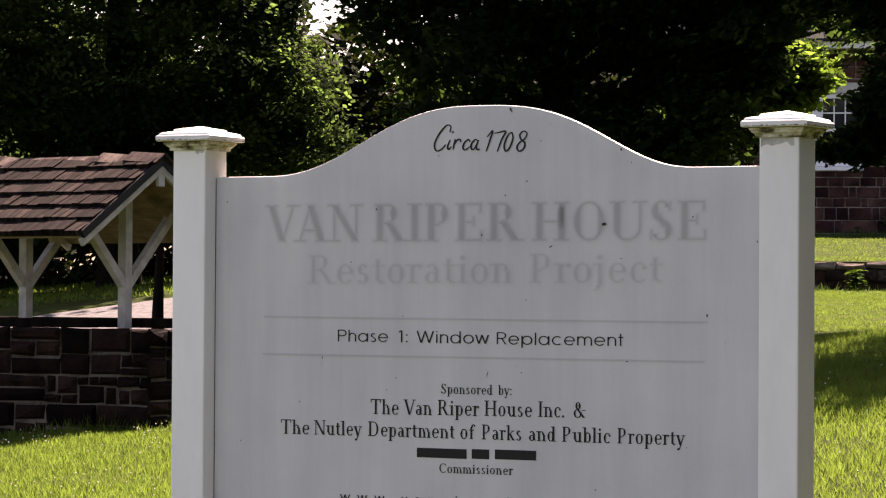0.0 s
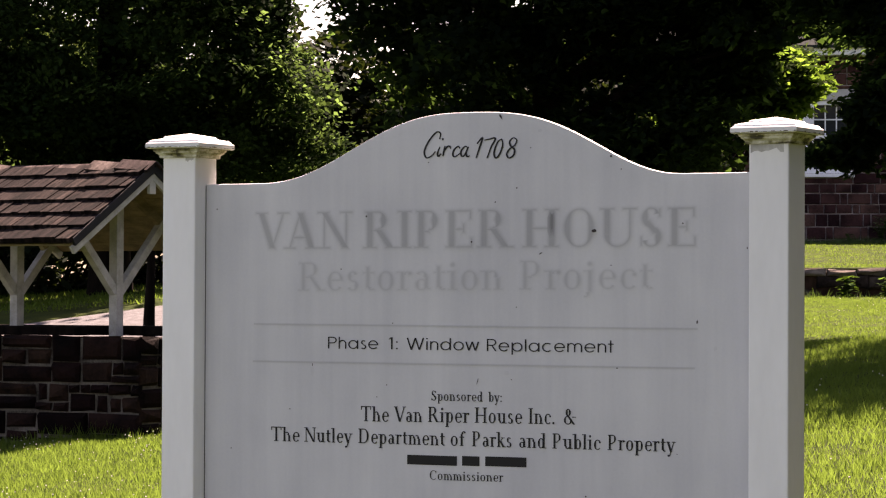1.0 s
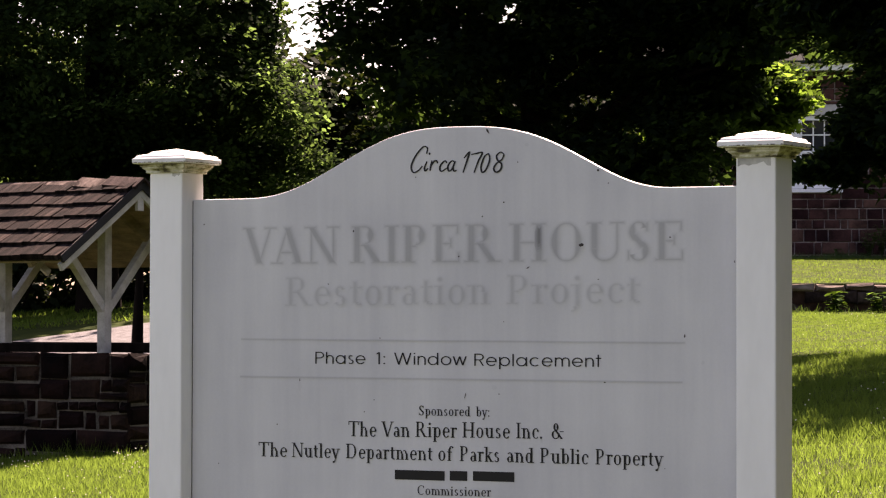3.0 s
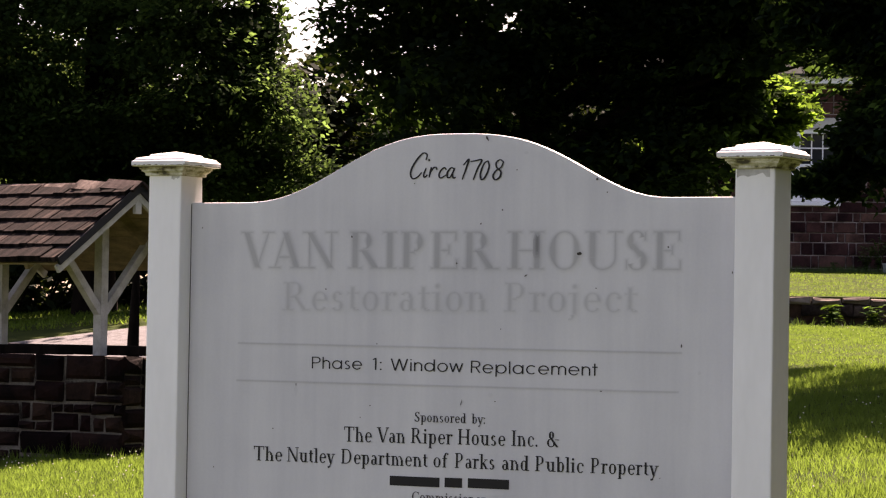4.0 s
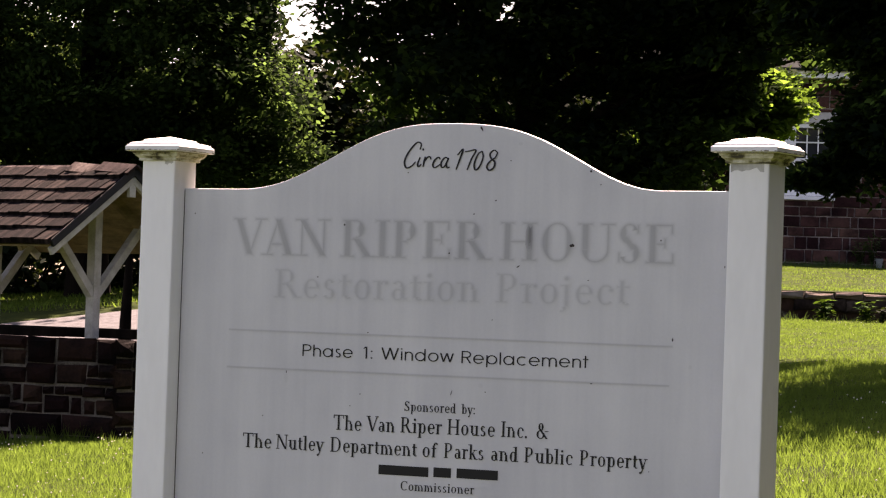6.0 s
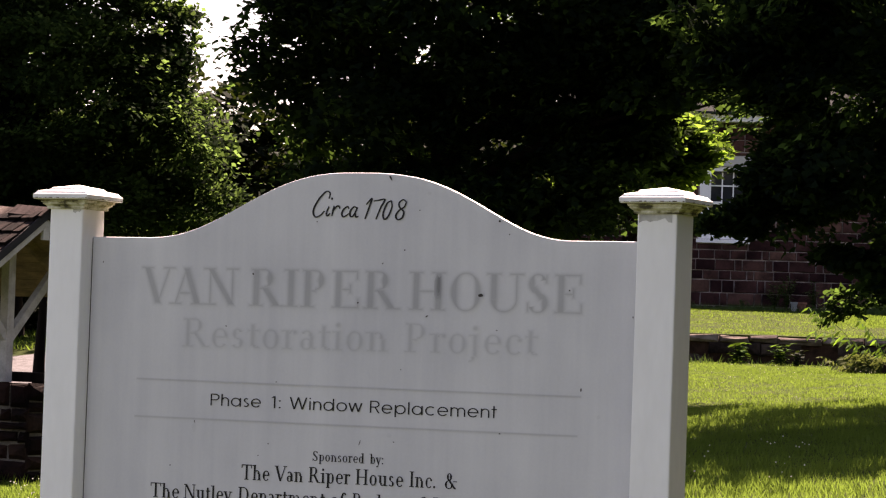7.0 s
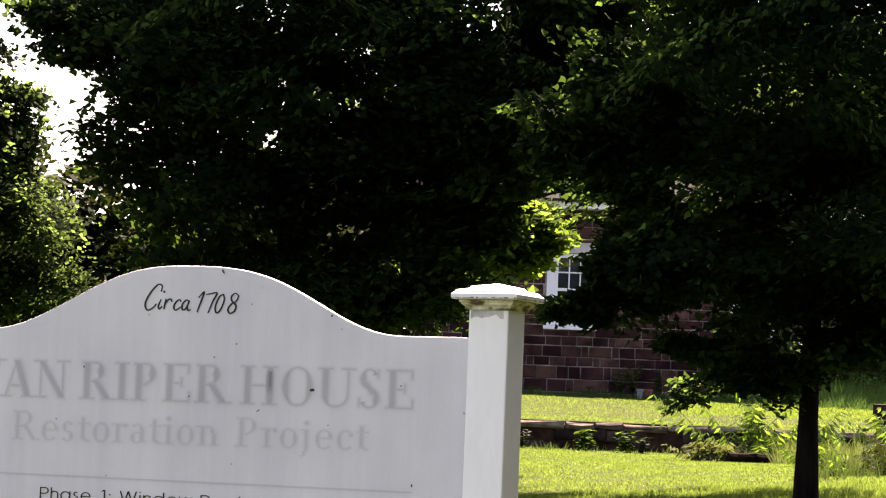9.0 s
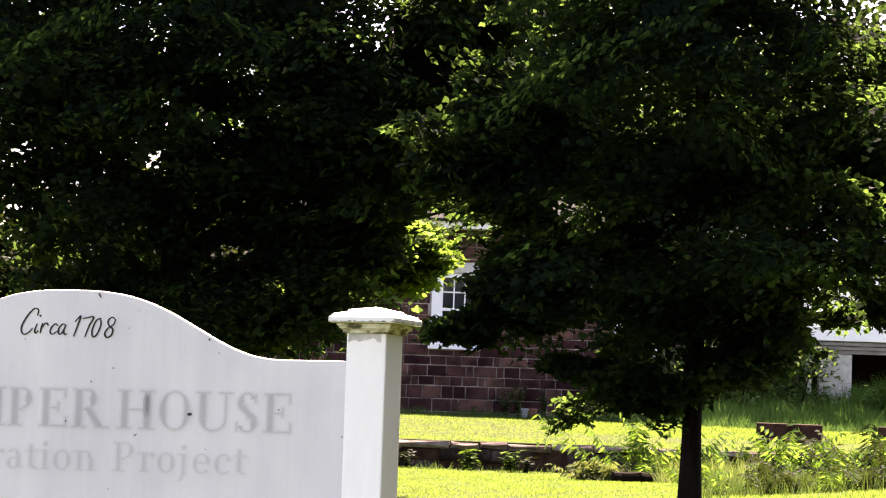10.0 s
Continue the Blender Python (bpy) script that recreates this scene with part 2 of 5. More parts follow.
# ---- building helpers ----
def thing(name, at=(0, 0, 0), turn=0.0, **tags):
    ob = new(name)
    ob.matrix_world = Matrix.Translation(at) @ Matrix.Rotation(turn, 4, "Z")
    return tagged(ob, **tags)


def mesh_from(name, verts, faces, material):
    me = bpy.data.meshes.new(name)
    me.from_pydata([tuple(v) for v in verts], [], faces)
    me.materials.append(material)
    me.update()
    return me


def part(name, bm, material, parent=None, label="", smooth=False, at=None):
    if isinstance(bm, bmesh.types.BMesh):
        me = bpy.data.meshes.new(name)
        bmesh.ops.recalc_face_normals(bm, faces=bm.faces)
        bm.to_mesh(me)
        bm.free()
        me.materials.append(material)
    else:
        me = bm
    if smooth:
        me.polygons.foreach_set("use_smooth", [True] * len(me.polygons))
    ob = new(name, me)
    if parent:
        ob.parent = parent
    if at is not None:
        ob.matrix_basis = at
    if label:
        ob["label"] = label
    return ob


def box(bm, x0, x1, y0, y1, z0, z1, m=None, bevel=0.0):
    vs = [bm.verts.new((x, y, z)) for z in (z0, z1) for y in (y0, y1) for x in (x0, x1)]
    fs = [bm.faces.new([vs[i] for i in f]) for f in ((0, 2, 3, 1), (4, 5, 7, 6), (0, 1, 5, 4), (2, 6, 7, 3), (0, 4, 6, 2), (1, 3, 7, 5))]
    if bevel:
        es = list({e for f in fs for e in f.edges})
        r = bmesh.ops.bevel(bm, geom=es, offset=bevel, segments=2, profile=0.5, affect="EDGES")
        vs = list({v for f in r["faces"] for v in f.verts} | {v for v in vs if v.is_valid})
    if m is not None:
        for v in vs:
            v.co = m @ v.co
    return bm


def beam(bm, p, q, w, h=None, bevel=0.004):
    """A squared timber from p to q."""
    p, q = Vector(p), Vector(q)
    m = look(p, q)
    h = h or w
    return box(bm, -w / 2, w / 2, -h / 2, h / 2, -(q - p).length, 0, m, bevel)


def tube(verts, faces, pts, radii, sides=8):
    """Adds a tapered bent tube."""
    base = len(verts)
    pts = [Vector(p) for p in pts]
    for i, (p, r) in enumerate(zip(pts, radii)):
        d = (pts[min(i + 1, len(pts) - 1)] - pts[max(i - 1, 0)]).normalized()
        a = d.cross(Vector((0.31, 0.95, 0.02))).normalized()
        b = d.cross(a)
        for k in range(sides):
            an = 2 * math.pi * k / sides
            verts.append(p + (a * math.cos(an) + b * math.sin(an)) * r)
    for i in range(len(pts) - 1):
        for k in range(sides):
            k2 = (k + 1) % sides
            faces.append((base + i * sides + k, base + i * sides + k2, base + (i + 1) * sides + k2, base + (i + 1) * sides + k))


def square_stack(bm, steps):
    """A square moulding of stacked rings: (half width, height)."""
    rings = []
    for h, z in steps:
        rings.append([bm.verts.new((sx * max(h, 0.0005), sy * max(h, 0.0005), z)) for sx, sy in ((-1, -1), (1, -1), (1, 1), (-1, 1))])
    for a, b in zip(rings, rings[1:]):
        for k in range(4):
            bm.faces.new((a[k], a[(k + 1) % 4], b[(k + 1) % 4], b[k]))
    bm.faces.new(rings[0][::-1]), bm.faces.new(rings[-1])
    return bm


def block_mesh(name, w, d, h, material, chamfer=0.012, rough=0.006, seed=0):
    """A stone: back at y=0, its face at y=-d, chamfered and a little uneven."""
    rnd = random.Random(seed)
    c = min(chamfer, w / 3, h / 3)
    j = lambda: rnd.uniform(-rough, rough)
    vs = []
    for y, k in ((0, 0), (-d + c, 0), (-d, c)):
        for x, z in ((k, k), (w - k, k), (w - k, h - k), (k, h - k)):
            vs.append((x + j(), y + (j() if k else 0), z + j()))
    vs.append((w / 2, -d - abs(j()) * 1.5, h / 2))
    fs = []
    for r in (0, 4):
        for k in range(4):
            fs.append((r + k, r + (k + 1) % 4, r + 4 + (k + 1) % 4, r + 4 + k))
    fs += [(8 + k, 8 + (k + 1) % 4, 12) for k in range(4)] + [(3, 2, 1, 0)]
    return mesh_from(name, vs, fs, material)


# ---- plan: side and depth as seen along the walk's heading ----
EYE0 = (3.21, -5.85)
HEAD = math.atan2(0.4912, 0.8709)


def spot(side, deep):
    return (EYE0[0] + 0.871 * side - 0.491 * deep, EYE0[1] + 0.491 * side + 0.871 * deep)


def ramp01(v):
    v = min(1.0, max(0.0, v))
    return v * v * (3 - 2 * v)


def wall_line(side):
    return 49.9 - 0.13 * (side - 5.5)


def height(side, deep):
    """Lie of the land: a slope, a bank behind the well and a terrace behind the low wall."""
    d = min(max(deep, 0.0), 72.0)
    s = min(max(side, -9.0), 16.0)
    far = ramp01((d - 28) / 20)
    z = 0.0242 * d + (1 - far) * 0.09 * s * min(1.0, d / 20) + far * (0.5 * ramp01((s + 2) / 5) + 0.09 * min(s + 2, 0.0))
    z += 0.95 * ramp01((d - 27.5) / 9) * ramp01((3 - s) / 5)
    if s > 1.5 and d > wall_line(s) + 0.15:
        z += (0.46 + 0.36 * ramp01((d - 50) / 14)) * ramp01((s - 1.5) / 1.5)
    if d > 57:
        z += 0.85 * ramp01((s - 11) / 3.5) * ramp01((d - 61.5) / 3.4)
    if -14 < side < 26 and 8 < deep < 70:
        z += 0.02 * noise.noise((side * 0.35, deep * 0.35, 0))
    return z


def ground_at(side, deep):
    x, y = spot(side, deep)
    return Vector((x, y, height(side, deep)))


# ---- the land ----
def build_ground():
    sides = [-260, -120, -60, -30, -20] + [-14 + 0.5 * i for i in range(81)] + [32, 40, 60, 120, 260]
    deeps = [-200, -80, -30, -10, 0] + [3 + 1.5 * i for i in range(31)] + ["a", "b"] + [50.6 + 0.6 * i for i in range(36)] + [74, 78, 90, 120, 200, 420, 900]
    verts, faces = [], []
    for d in deeps:
        for s in sides:
            line = wall_line(min(max(s, -14), 20))
            dd = line + 0.1 if d == "a" else line + 0.2 if d == "b" else d
            x, y = spot(s, dd)
            verts.append((x, y, height(s, dd)))
    n = len(sides)
    for i in range(len(deeps) - 1):
        for k in range(n - 1):
            faces.append((i * n + k, i * n + k + 1, (i + 1) * n + k + 1, (i + 1) * n + k))
    tagged(part("ground", mesh_from("ground", verts, faces, M_GROUND), M_GROUND, smooth=False),
           "sunlit sloping lawn rising in a terrace", "ground", kind="structure")


build_ground()


def build_path():
    verts, faces = [], []
    rows = 40
    for i in range(rows + 1):
        u = i / rows
        s = -12 + 14 * u
        mid = 32.5 + 0.41 * (s + 5)
        for k, off in enumerate((-1.7, -1.65, 0, 1.5, 1.55)):
            d = mid + off + 0.1 * noise.noise((s * 0.8, off, 3))
            p = ground_at(s, d)
            verts.append((p.x, p.y, p.z + (0.035 if 0 < k < 4 else -0.03)))
    for i in range(rows):
        for k in range(4):
            faces.append((i * 5 + k, (i + 1) * 5 + k, (i + 1) * 5 + k + 1, i * 5 + k + 1))
    tagged(part("path", mesh_from("path", verts, faces, M_PATH), M_PATH), "pale pinkish gravel path behind the well", "path", kind="structure")


build_path()


# ---- the sign ----
SIGN = thing("sign_board", label="white painted wooden sign between two capped posts", category="sign")


def board_top(x):
    """An arch that sinks to level shoulders, the one by the far post a touch higher."""
    right = x > -0.01
    u = min(abs(x + 0.01) / 0.54, 1.0) ** (1.5 if right else 1.25)
    low = 1.7862 if right else 1.7815
    return low + (1.9288 - low) * (0.5 + 0.5 * math.cos(math.pi * u)) ** 1.3


def build_panel():
    bm = bmesh.new()
    xs = [-0.6855 + 1.371 * i / 96 for i in range(97)]
    rows = [[bm.verts.new((x, y, 0.72 if low else board_top(x) - down)) for x in xs] for y, down, low in ((0.0, 0, 1), (0.0, 0.0009, 0), (0.0022, 0.0, 0), (0.0075, 0.0, 0), (0.0075, 0, 1))]
    for lower, upper in zip(rows, rows[1:] + rows[:1]):
        for i in range(96):
            bm.faces.new((lower[i], lower[i + 1], upper[i + 1], upper[i]))
    for i in (0, 96):
        bm.faces.new([r[i] for r in rows])
    part("panel", bm, M_PANEL, SIGN, "weathered grey-white board with an arched top")


build_panel()
for sx in (-0.73, 0.73):
    bm = bmesh.new()
    box(bm, sx - 0.0445, sx + 0.0445, -0.0445, 0.0445, -0.25, 1.85, bevel=0.0035)
    post = part("post", bm, M_POST, SIGN, "square white post")
    bm = square_stack(bmesh.new(), [(0.0455, 1.8415), (0.0500, 1.8420), (0.0508, 1.8455), (0.0500, 1.8468), (0.0515, 1.8490), (0.0550, 1.8520), (0.0570, 1.8526), (0.0572, 1.8560), (0.0600, 1.8568), (0.0612, 1.8615), (0.0625, 1.8635)])
    part("moulding", bm, M_MOULD, post, "mildewed moulding under the cap", at=pose(sx, 0, 0))
    bm = square_stack(bmesh.new(), [(0.0715, 1.8630), (0.0735, 1.8642), (0.0738, 1.8735), (0.0722, 1.8756), (0.0690, 1.8770), (0.0678, 1.8800), (0.0655, 1.8822), (0.0450, 1.8868),
                                    (0.0438, 1.8900), (0.0420, 1.8912), (0.0, 1.8992)])
    part("post_cap", bm, M_CAP, post, "stepped white cap with a grimy rim", at=pose(sx, 0, 0))


def glyphs(text, shear=0.0, bold=0.0, space=1.0):
    cu = bpy.data.curves.new("lettering", "FONT")
    cu.body, cu.shear, cu.offset, cu.space_character = text, shear, bold, space
    ob = new("lettering", cu)
    me = bpy.data.meshes.new_from_object(ob.evaluated_get(bpy.context.evaluated_depsgraph_get()))
    bpy.data.objects.remove(ob), bpy.data.curves.remove(cu)
    co = np.empty(len(me.vertices) * 3)
    me.vertices.foreach_get("co", co)
    return me, co.reshape(-1, 3)


_cap, _co = glyphs("H")
CAP_H = _co[:, 1].max()


def lettering(text, x0, x1, z0, cap, material, label="", shear=0.0, bold=0.0, space=1.0, tilt=0.0):
    """Built-in letters fitted between x0 and x1, one mesh a letter."""
    me, co = glyphs(text, shear, bold, space)
    u = (co[:, 0] - co[:, 0].min()) / (co[:, 0].max() - co[:, 0].min())
    out = np.stack([x0 + u * (x1 - x0), np.full(len(u), -0.0012), z0 + co[:, 1] * cap / CAP_H + tilt * u], 1)
    bm = bmesh.new()
    bm.from_mesh(me)
    bm.verts.ensure_lookup_table()
    group = list(range(len(bm.verts)))

    def root(i):
        while group[i] != i:
            i = group[i]
        return i
    for e in bm.edges:
        a, b = root(e.verts[0].index), root(e.verts[1].index)
        group[max(a, b)] = min(a, b)
    comps = {}
    for f in bm.faces:
        comps.setdefault(root(f.verts[0].index), []).append([v.index for v in f.verts])
    spans = []
    for fs in comps.values():
        xs = [co[i, 0] + shear * -co[i, 1] * 0.9 for f in fs for i in f]
        spans.append([min(xs), max(xs), fs])
    spans.sort(key=lambda q: q[0])
    merged = []
    for lo, hi, fs in spans:
        if merged and lo < merged[-1][1] - 0.35 * min(hi - lo, merged[-1][1] - merged[-1][0]):
            merged[-1][1] = max(hi, merged[-1][1])
            merged[-1][2] += fs
        else:
            merged.append([lo, hi, list(fs)])
    bm.free()
    bpy.data.meshes.remove(me)
    for lo, hi, fs in merged:
        ids = sorted({i for f in fs for i in f})
        back = {i: k for k, i in enumerate(ids)}
        part("letter", mesh_from("letter", out[ids], [[back[i] for i in f] for f in fs], material), material, SIGN, label)


# A bookish serif alphabet: strokes in units of the capital height.
# s thick stem x y0 y1; t thin stem; h thin bar x0 x1 y; f serif x y half-width; d slanted x0 y0 x1 y1 (w x); o ring cx cy rx ry from to; b dot x y r
SERIF = {
    "V": ".84|D .12 1 .46 0|d .80 1 .46 0|f .13 1 .16|f .80 1 .12", "A": ".99|d .45 1 .12 0|D .45 1 .79 0|h .23 .66 .33|f .12 0 .13|f .79 0 .17",
    "N": ".96|t .15 0 1|t .82 0 1|D .16 1 .80 0|f .13 1 .12|f .15 0 .13|f .82 1 .13", "R": ".90|s .2 0 1|f .2 0 .17|h .06 .45 1|o .42 .75 .25 .25 -90 90|h .2 .42 .5|D .44 .52 .76 0|f .8 0 .1",
    "I": ".42|s .21 0 1|f .21 0 .18|f .21 1 .18", "P": ".78|s .2 0 1|f .2 0 .17|h .06 .42 1|o .40 .73 .26 .27 -90 90|h .2 .42 .46",
    "E": ".82|s .2 0 1|h .04 .71 1|h .04 .74 0|h .2 .52 .52|t .70 .76 1|t .73 0 .26|t .52 .40 .64", "H": "1.0|s .2 0 1|s .8 0 1|h .2 .8 .52|f .2 0 .17|f .2 1 .17|f .8 0 .17|f .8 1 .17",
    "O": "1.0|o .5 .5 .42 .51 0 360", "U": ".96|s .2 .3 1|u .49 .32 .375 .33 180 360|t .80 .3 1|f .2 1 .17|f .80 1 .13",
    "S": ".72|o .36 .74 .26 .27 25 250|o .36 .26 .28 .27 -155 70|D .22 .70 .50 .32|t .58 .76 .98|t .10 .02 .26", "T": ".84|s .42 0 1|f .42 0 .17|h .04 .80 1|t .05 .76 1|t .79 .76 1",
    "D": ".96|s .2 0 1|h .04 .46 1|h .04 .46 0|o .44 .5 .42 .5 -90 90", "C": ".86|o .48 .5 .42 .51 48 312|t .76 .70 .98",
    "&": ".95|o .38 .76 .19 .24 0 360|o .36 .27 .30 .28 100 380|D .26 .66 .82 0|f .80 .5 .1",
    "a": ".58|s .43 .05 .48|o .27 .46 .20 .20 0 150|o .27 .19 .21 .2 0 360|h .43 .56 .03", "b": ".64|s .16 0 1|o .36 .33 .24 .34 0 360|f .1 .99 .09", "c": ".58|o .34 .33 .27 .34 50 315|b .5 .5 .07",
    "d": ".66|s .48 0 1|o .29 .33 .24 .34 0 360|f .43 .99 .09|f .54 0 .07", "e": ".60|o .33 .33 .27 .34 10 320|h .08 .58 .39", "f": ".44|s .2 0 .8|o .36 .8 .18 .2 60 180|h .04 .40 .63|f .2 0 .14|b .45 .9 .06",
    "h": ".70|s .17 0 1|f .17 0 .13|f .11 .99 .09|o .36 .42 .19 .24 0 130|s .54 0 .42|f .54 0 .13", "i": ".34|s .17 0 .66|f .17 0 .14|f .12 .65 .1|b .17 .87 .085",
    "j": ".34|s .17 -.1 .66|o .03 -.1 .16 .18 250 360|f .12 .65 .1|b .17 .87 .085", "k": ".66|s .17 0 1|d .52 .64 .2 .3|D .30 .42 .56 0|f .17 0 .13|f .58 0 .1|f .5 .65 .1|f .11 .99 .09",
    "l": ".34|s .17 0 1|f .17 0 .14|f .11 .99 .09", "m": "1.02|s .17 0 .66|f .17 0 .13|f .11 .65 .09|o .34 .42 .19 .24 0 130|s .51 0 .42|f .51 0 .12|o .68 .42 .19 .24 0 130|s .86 0 .42|f .86 0 .13",
    "n": ".70|s .17 0 .66|f .17 0 .13|f .11 .65 .09|o .36 .42 .19 .24 0 130|s .54 0 .42|f .54 0 .13", "o": ".64|o .32 .33 .27 .34 0 360", "p": ".66|s .17 -.3 .66|o .37 .33 .24 .34 0 360|f .17 -.3 .14|f .11 .65 .09",
    "r": ".48|s .17 0 .66|f .17 0 .14|f .11 .65 .09|o .34 .44 .17 .22 50 150|b .42 .59 .075", "s": ".52|o .26 .49 .17 .18 25 275|o .26 .17 .20 .18 -155 95", "t": ".42|s .19 .08 .84|h .04 .40 .64|o .32 .12 .14 .12 180 320",
    "u": ".70|s .17 .17 .66|o .34 .18 .18 .19 180 330|s .53 0 .66|f .12 .65 .1|f .48 .65 .1|f .59 0 .07", "y": ".62|D .10 .66 .33 0|d .55 .66 .22 -.30|b .15 -.26 .075|f .12 .65 .13|f .54 .65 .1",
    ":": ".30|b .13 .07 .08|b .13 .56 .08", ".": ".30|b .12 .07 .08", " ": ".34", "v": ".62|D .10 .66 .31 0|d .54 .66 .31 0|f .12 .65 .13|f .53 .65 .1",
}


SANS = {
    "P": ".66|t .09 0 1|h .09 .37 1|h .09 .37 .525|o .36 .72 .27 .28 -90 90", "h": ".60|t .09 0 1|o .305 .45 .255 .29 0 180|t .515 0 .46", "a": ".76|o .36 .365 .325 .375 0 360|t .65 0 .73",
    "s": ".46|o .23 .55 .16 .19 35 270|o .23 .185 .185 .195 -145 90", "e": ".72|o .36 .365 .325 .375 0 322|h .05 .68 .41", "1": ".40|t .27 0 1|d .12 .83 .25 1", ":": ".26|b .12 .07 .06|b .12 .62 .06",
    "W": "1.14|d .06 1 .31 0|d .56 1 .31 0|d .56 1 .81 0|d 1.06 1 .81 0", "i": ".20|t .10 0 .73|b .10 .94 .055", "n": ".60|t .09 0 .73|o .305 .45 .255 .29 0 180|t .515 0 .46",
    "d": ".76|o .36 .365 .325 .375 0 360|t .65 0 1", "o": ".72|o .36 .365 .325 .375 0 360", "w": ".86|d .05 .73 .23 0|d .43 .73 .23 0|d .43 .73 .62 0|d .81 .73 .62 0",
    "R": ".68|t .09 0 1|h .09 .37 1|h .09 .37 .525|o .36 .72 .27 .28 -90 90|d .60 0 .36 .47", "p": ".76|o .40 .365 .325 .375 0 360|t .10 -.26 .73", "l": ".20|t .10 0 1",
    "c": ".68|o .36 .365 .325 .375 48 312", "m": ".98|t .09 0 .73|o .29 .47 .24 .27 0 180|t .49 0 .48|o .69 .47 .24 .27 0 180|t .89 0 .48", "t": ".38|t .17 0 .98|h .02 .34 .73",
}


def glyph_polygons(code, thick, thin, grow=0.0):
    """The strokes of a letter as polygons, every edge pushed out by grow."""
    polys = []
    wide, fine = max(thick + 2 * grow, 0.006), max(thin + 2 * grow, 0.006)
    rect = lambda a, b, c, d: polys.append([(a, b), (c, b), (c, d), (a, d)])
    for item in code.split("|")[1:]:
        op, *v = item.split()
        v = [float(q) for q in v]
        if op in "st":
            w = wide if op == "s" else fine
            rect(v[0] - w / 2, v[1] - grow, v[0] + w / 2, v[2] + grow)
        elif op == "h":
            low = v[2] if v[2] < 0.2 else v[2] - thin
            rect(v[0] - grow, low + thin / 2 - fine / 2, v[1] + grow, low + thin / 2 + fine / 2)
        elif op == "f":
            low = v[1] if v[1] < 0.2 else v[1] - thin * 0.8
            half = max(v[2], thick * 0.95) + grow
            rect(v[0] - half, low + thin * 0.4 - fine * 0.4, v[0] + half, low + thin * 0.4 + fine * 0.4)
        elif op in "dD":
            w = (wide if op == "D" else fine) * 1.1
            k = grow if v[1] > v[3] else -grow
            polys.append([(v[2] - w / 2, v[3] - k), (v[2] + w / 2, v[3] - k), (v[0] + w / 2, v[1] + k), (v[0] - w / 2, v[1] + k)])
        elif op == "b":
            r = max(v[2] + grow, 0.005)
            polys.append([(v[0] + r * math.cos(k * 0.5236), v[1] + r * math.sin(k * 0.5236)) for k in range(12)])
        else:
            cx, cy, rx, ry, a0, a1 = v
            cx, rx = (cx, rx) if op == "o" else (0.2 - thick / 2 + (0.6 + thick / 2 + thin / 2) / 2, (0.6 + thick / 2 + thin / 2) / 2)
            n = max(8, int((a1 - a0) / 10))
            ring = []
            for k in range(n + 1):
                a = radians(a0 + (a1 - a0) * k / n)
                th = thin + (thick - thin) * (max(-math.cos(a), 0.0) if op == "u" else abs(math.cos(a))) ** 1.6
                tx, ty = max(th + 2 * grow, 0.006), max(max(thin, th * 0.35) + 2 * grow, 0.006)
                ox, oy = rx - th / 2 + tx / 2, ry - max(thin, th * 0.35) / 2 + ty / 2
                ca, sa = math.cos(a), math.sin(a)
                ring.append(((cx + ox * ca, cy + oy * sa), (cx + (ox - tx) * ca, cy + (oy - ty) * sa)))
            for p, q in zip(ring, ring[1:]):
                polys.append([p[0], q[0], q[1], p[1]])
    return polys


def printed(text, x0, x1, z0, cap, inks, label="", thick=0.12, thin=0.045, tilt=0.0, gap=0.05, font=SERIF):
    """A word between x0 and x1, one mesh a letter. More than one ink: the print has bled, each ink a wider, paler edge behind the last."""
    at, places = 0.0, []
    for ch in text:
        places.append((ch, at))
        at += float(font[ch].split("|")[0]) + gap
    total = at - gap
    k = (x1 - x0) / total
    for i, (ch, a) in enumerate(places):
        glyph = None
        for ring, (ink, grow) in enumerate(zip(inks, (-0.036, -0.012, 0.014, 0.042, 0.072) if len(inks) > 1 else (0.0,))):
            verts, faces = [], []
            for n, poly in enumerate(glyph_polygons(font[ch], thick, thin, grow)):
                faces.append(list(range(len(verts), len(verts) + len(poly))))
                verts += [(x0 + (a + x) * k, -0.0012 + 0.0002 * ring - 0.0000025 * (n % 36) - 0.0001 * (i % 2), z0 + y * cap + tilt * (a + x) / total) for x, y in poly]
            if glyph:
                part("bled_edge", mesh_from("bled_edge", verts, faces, ink), ink, glyph)
            else:
                glyph = part("letter", mesh_from("letter", verts, faces, ink), ink, SIGN, label)


def flat(name, material, x0, x1, z0, z1, label="", y=-0.001, dz=0.0):
    bm = bmesh.new()
    vs = [bm.verts.new(p) for p in ((x0, y, z0), (x1, y, z0 + dz), (x1, y, z1 + dz), (x0, y, z1))]
    bm.faces.new(vs)
    return part(name, bm, material, SIGN, label)


SCRIPT = ("155,216 158,197 143,194 118,222 102,256 109,277 127,271 141,256", "156,241 148,262 151,272 161,263", "165,212 166,219", "174,238 170,255 167,272", "169,258 181,241 190,239 194,247",
          "226,246 219,239 206,250 201,265 208,273 226,262", "253,243 243,239 230,254 231,270 241,268 253,243", "255,240 247,260 251,272 259,269", "284,230 303,210 294,240 281,277",
          "309,218 325,215 347,212 333,240 319,277", "369,214 355,224 343,255 347,275 360,266 372,235 369,214", "421,217 409,210 396,221 399,236 412,248 409,266 394,275 386,263 396,246 414,233 421,217")


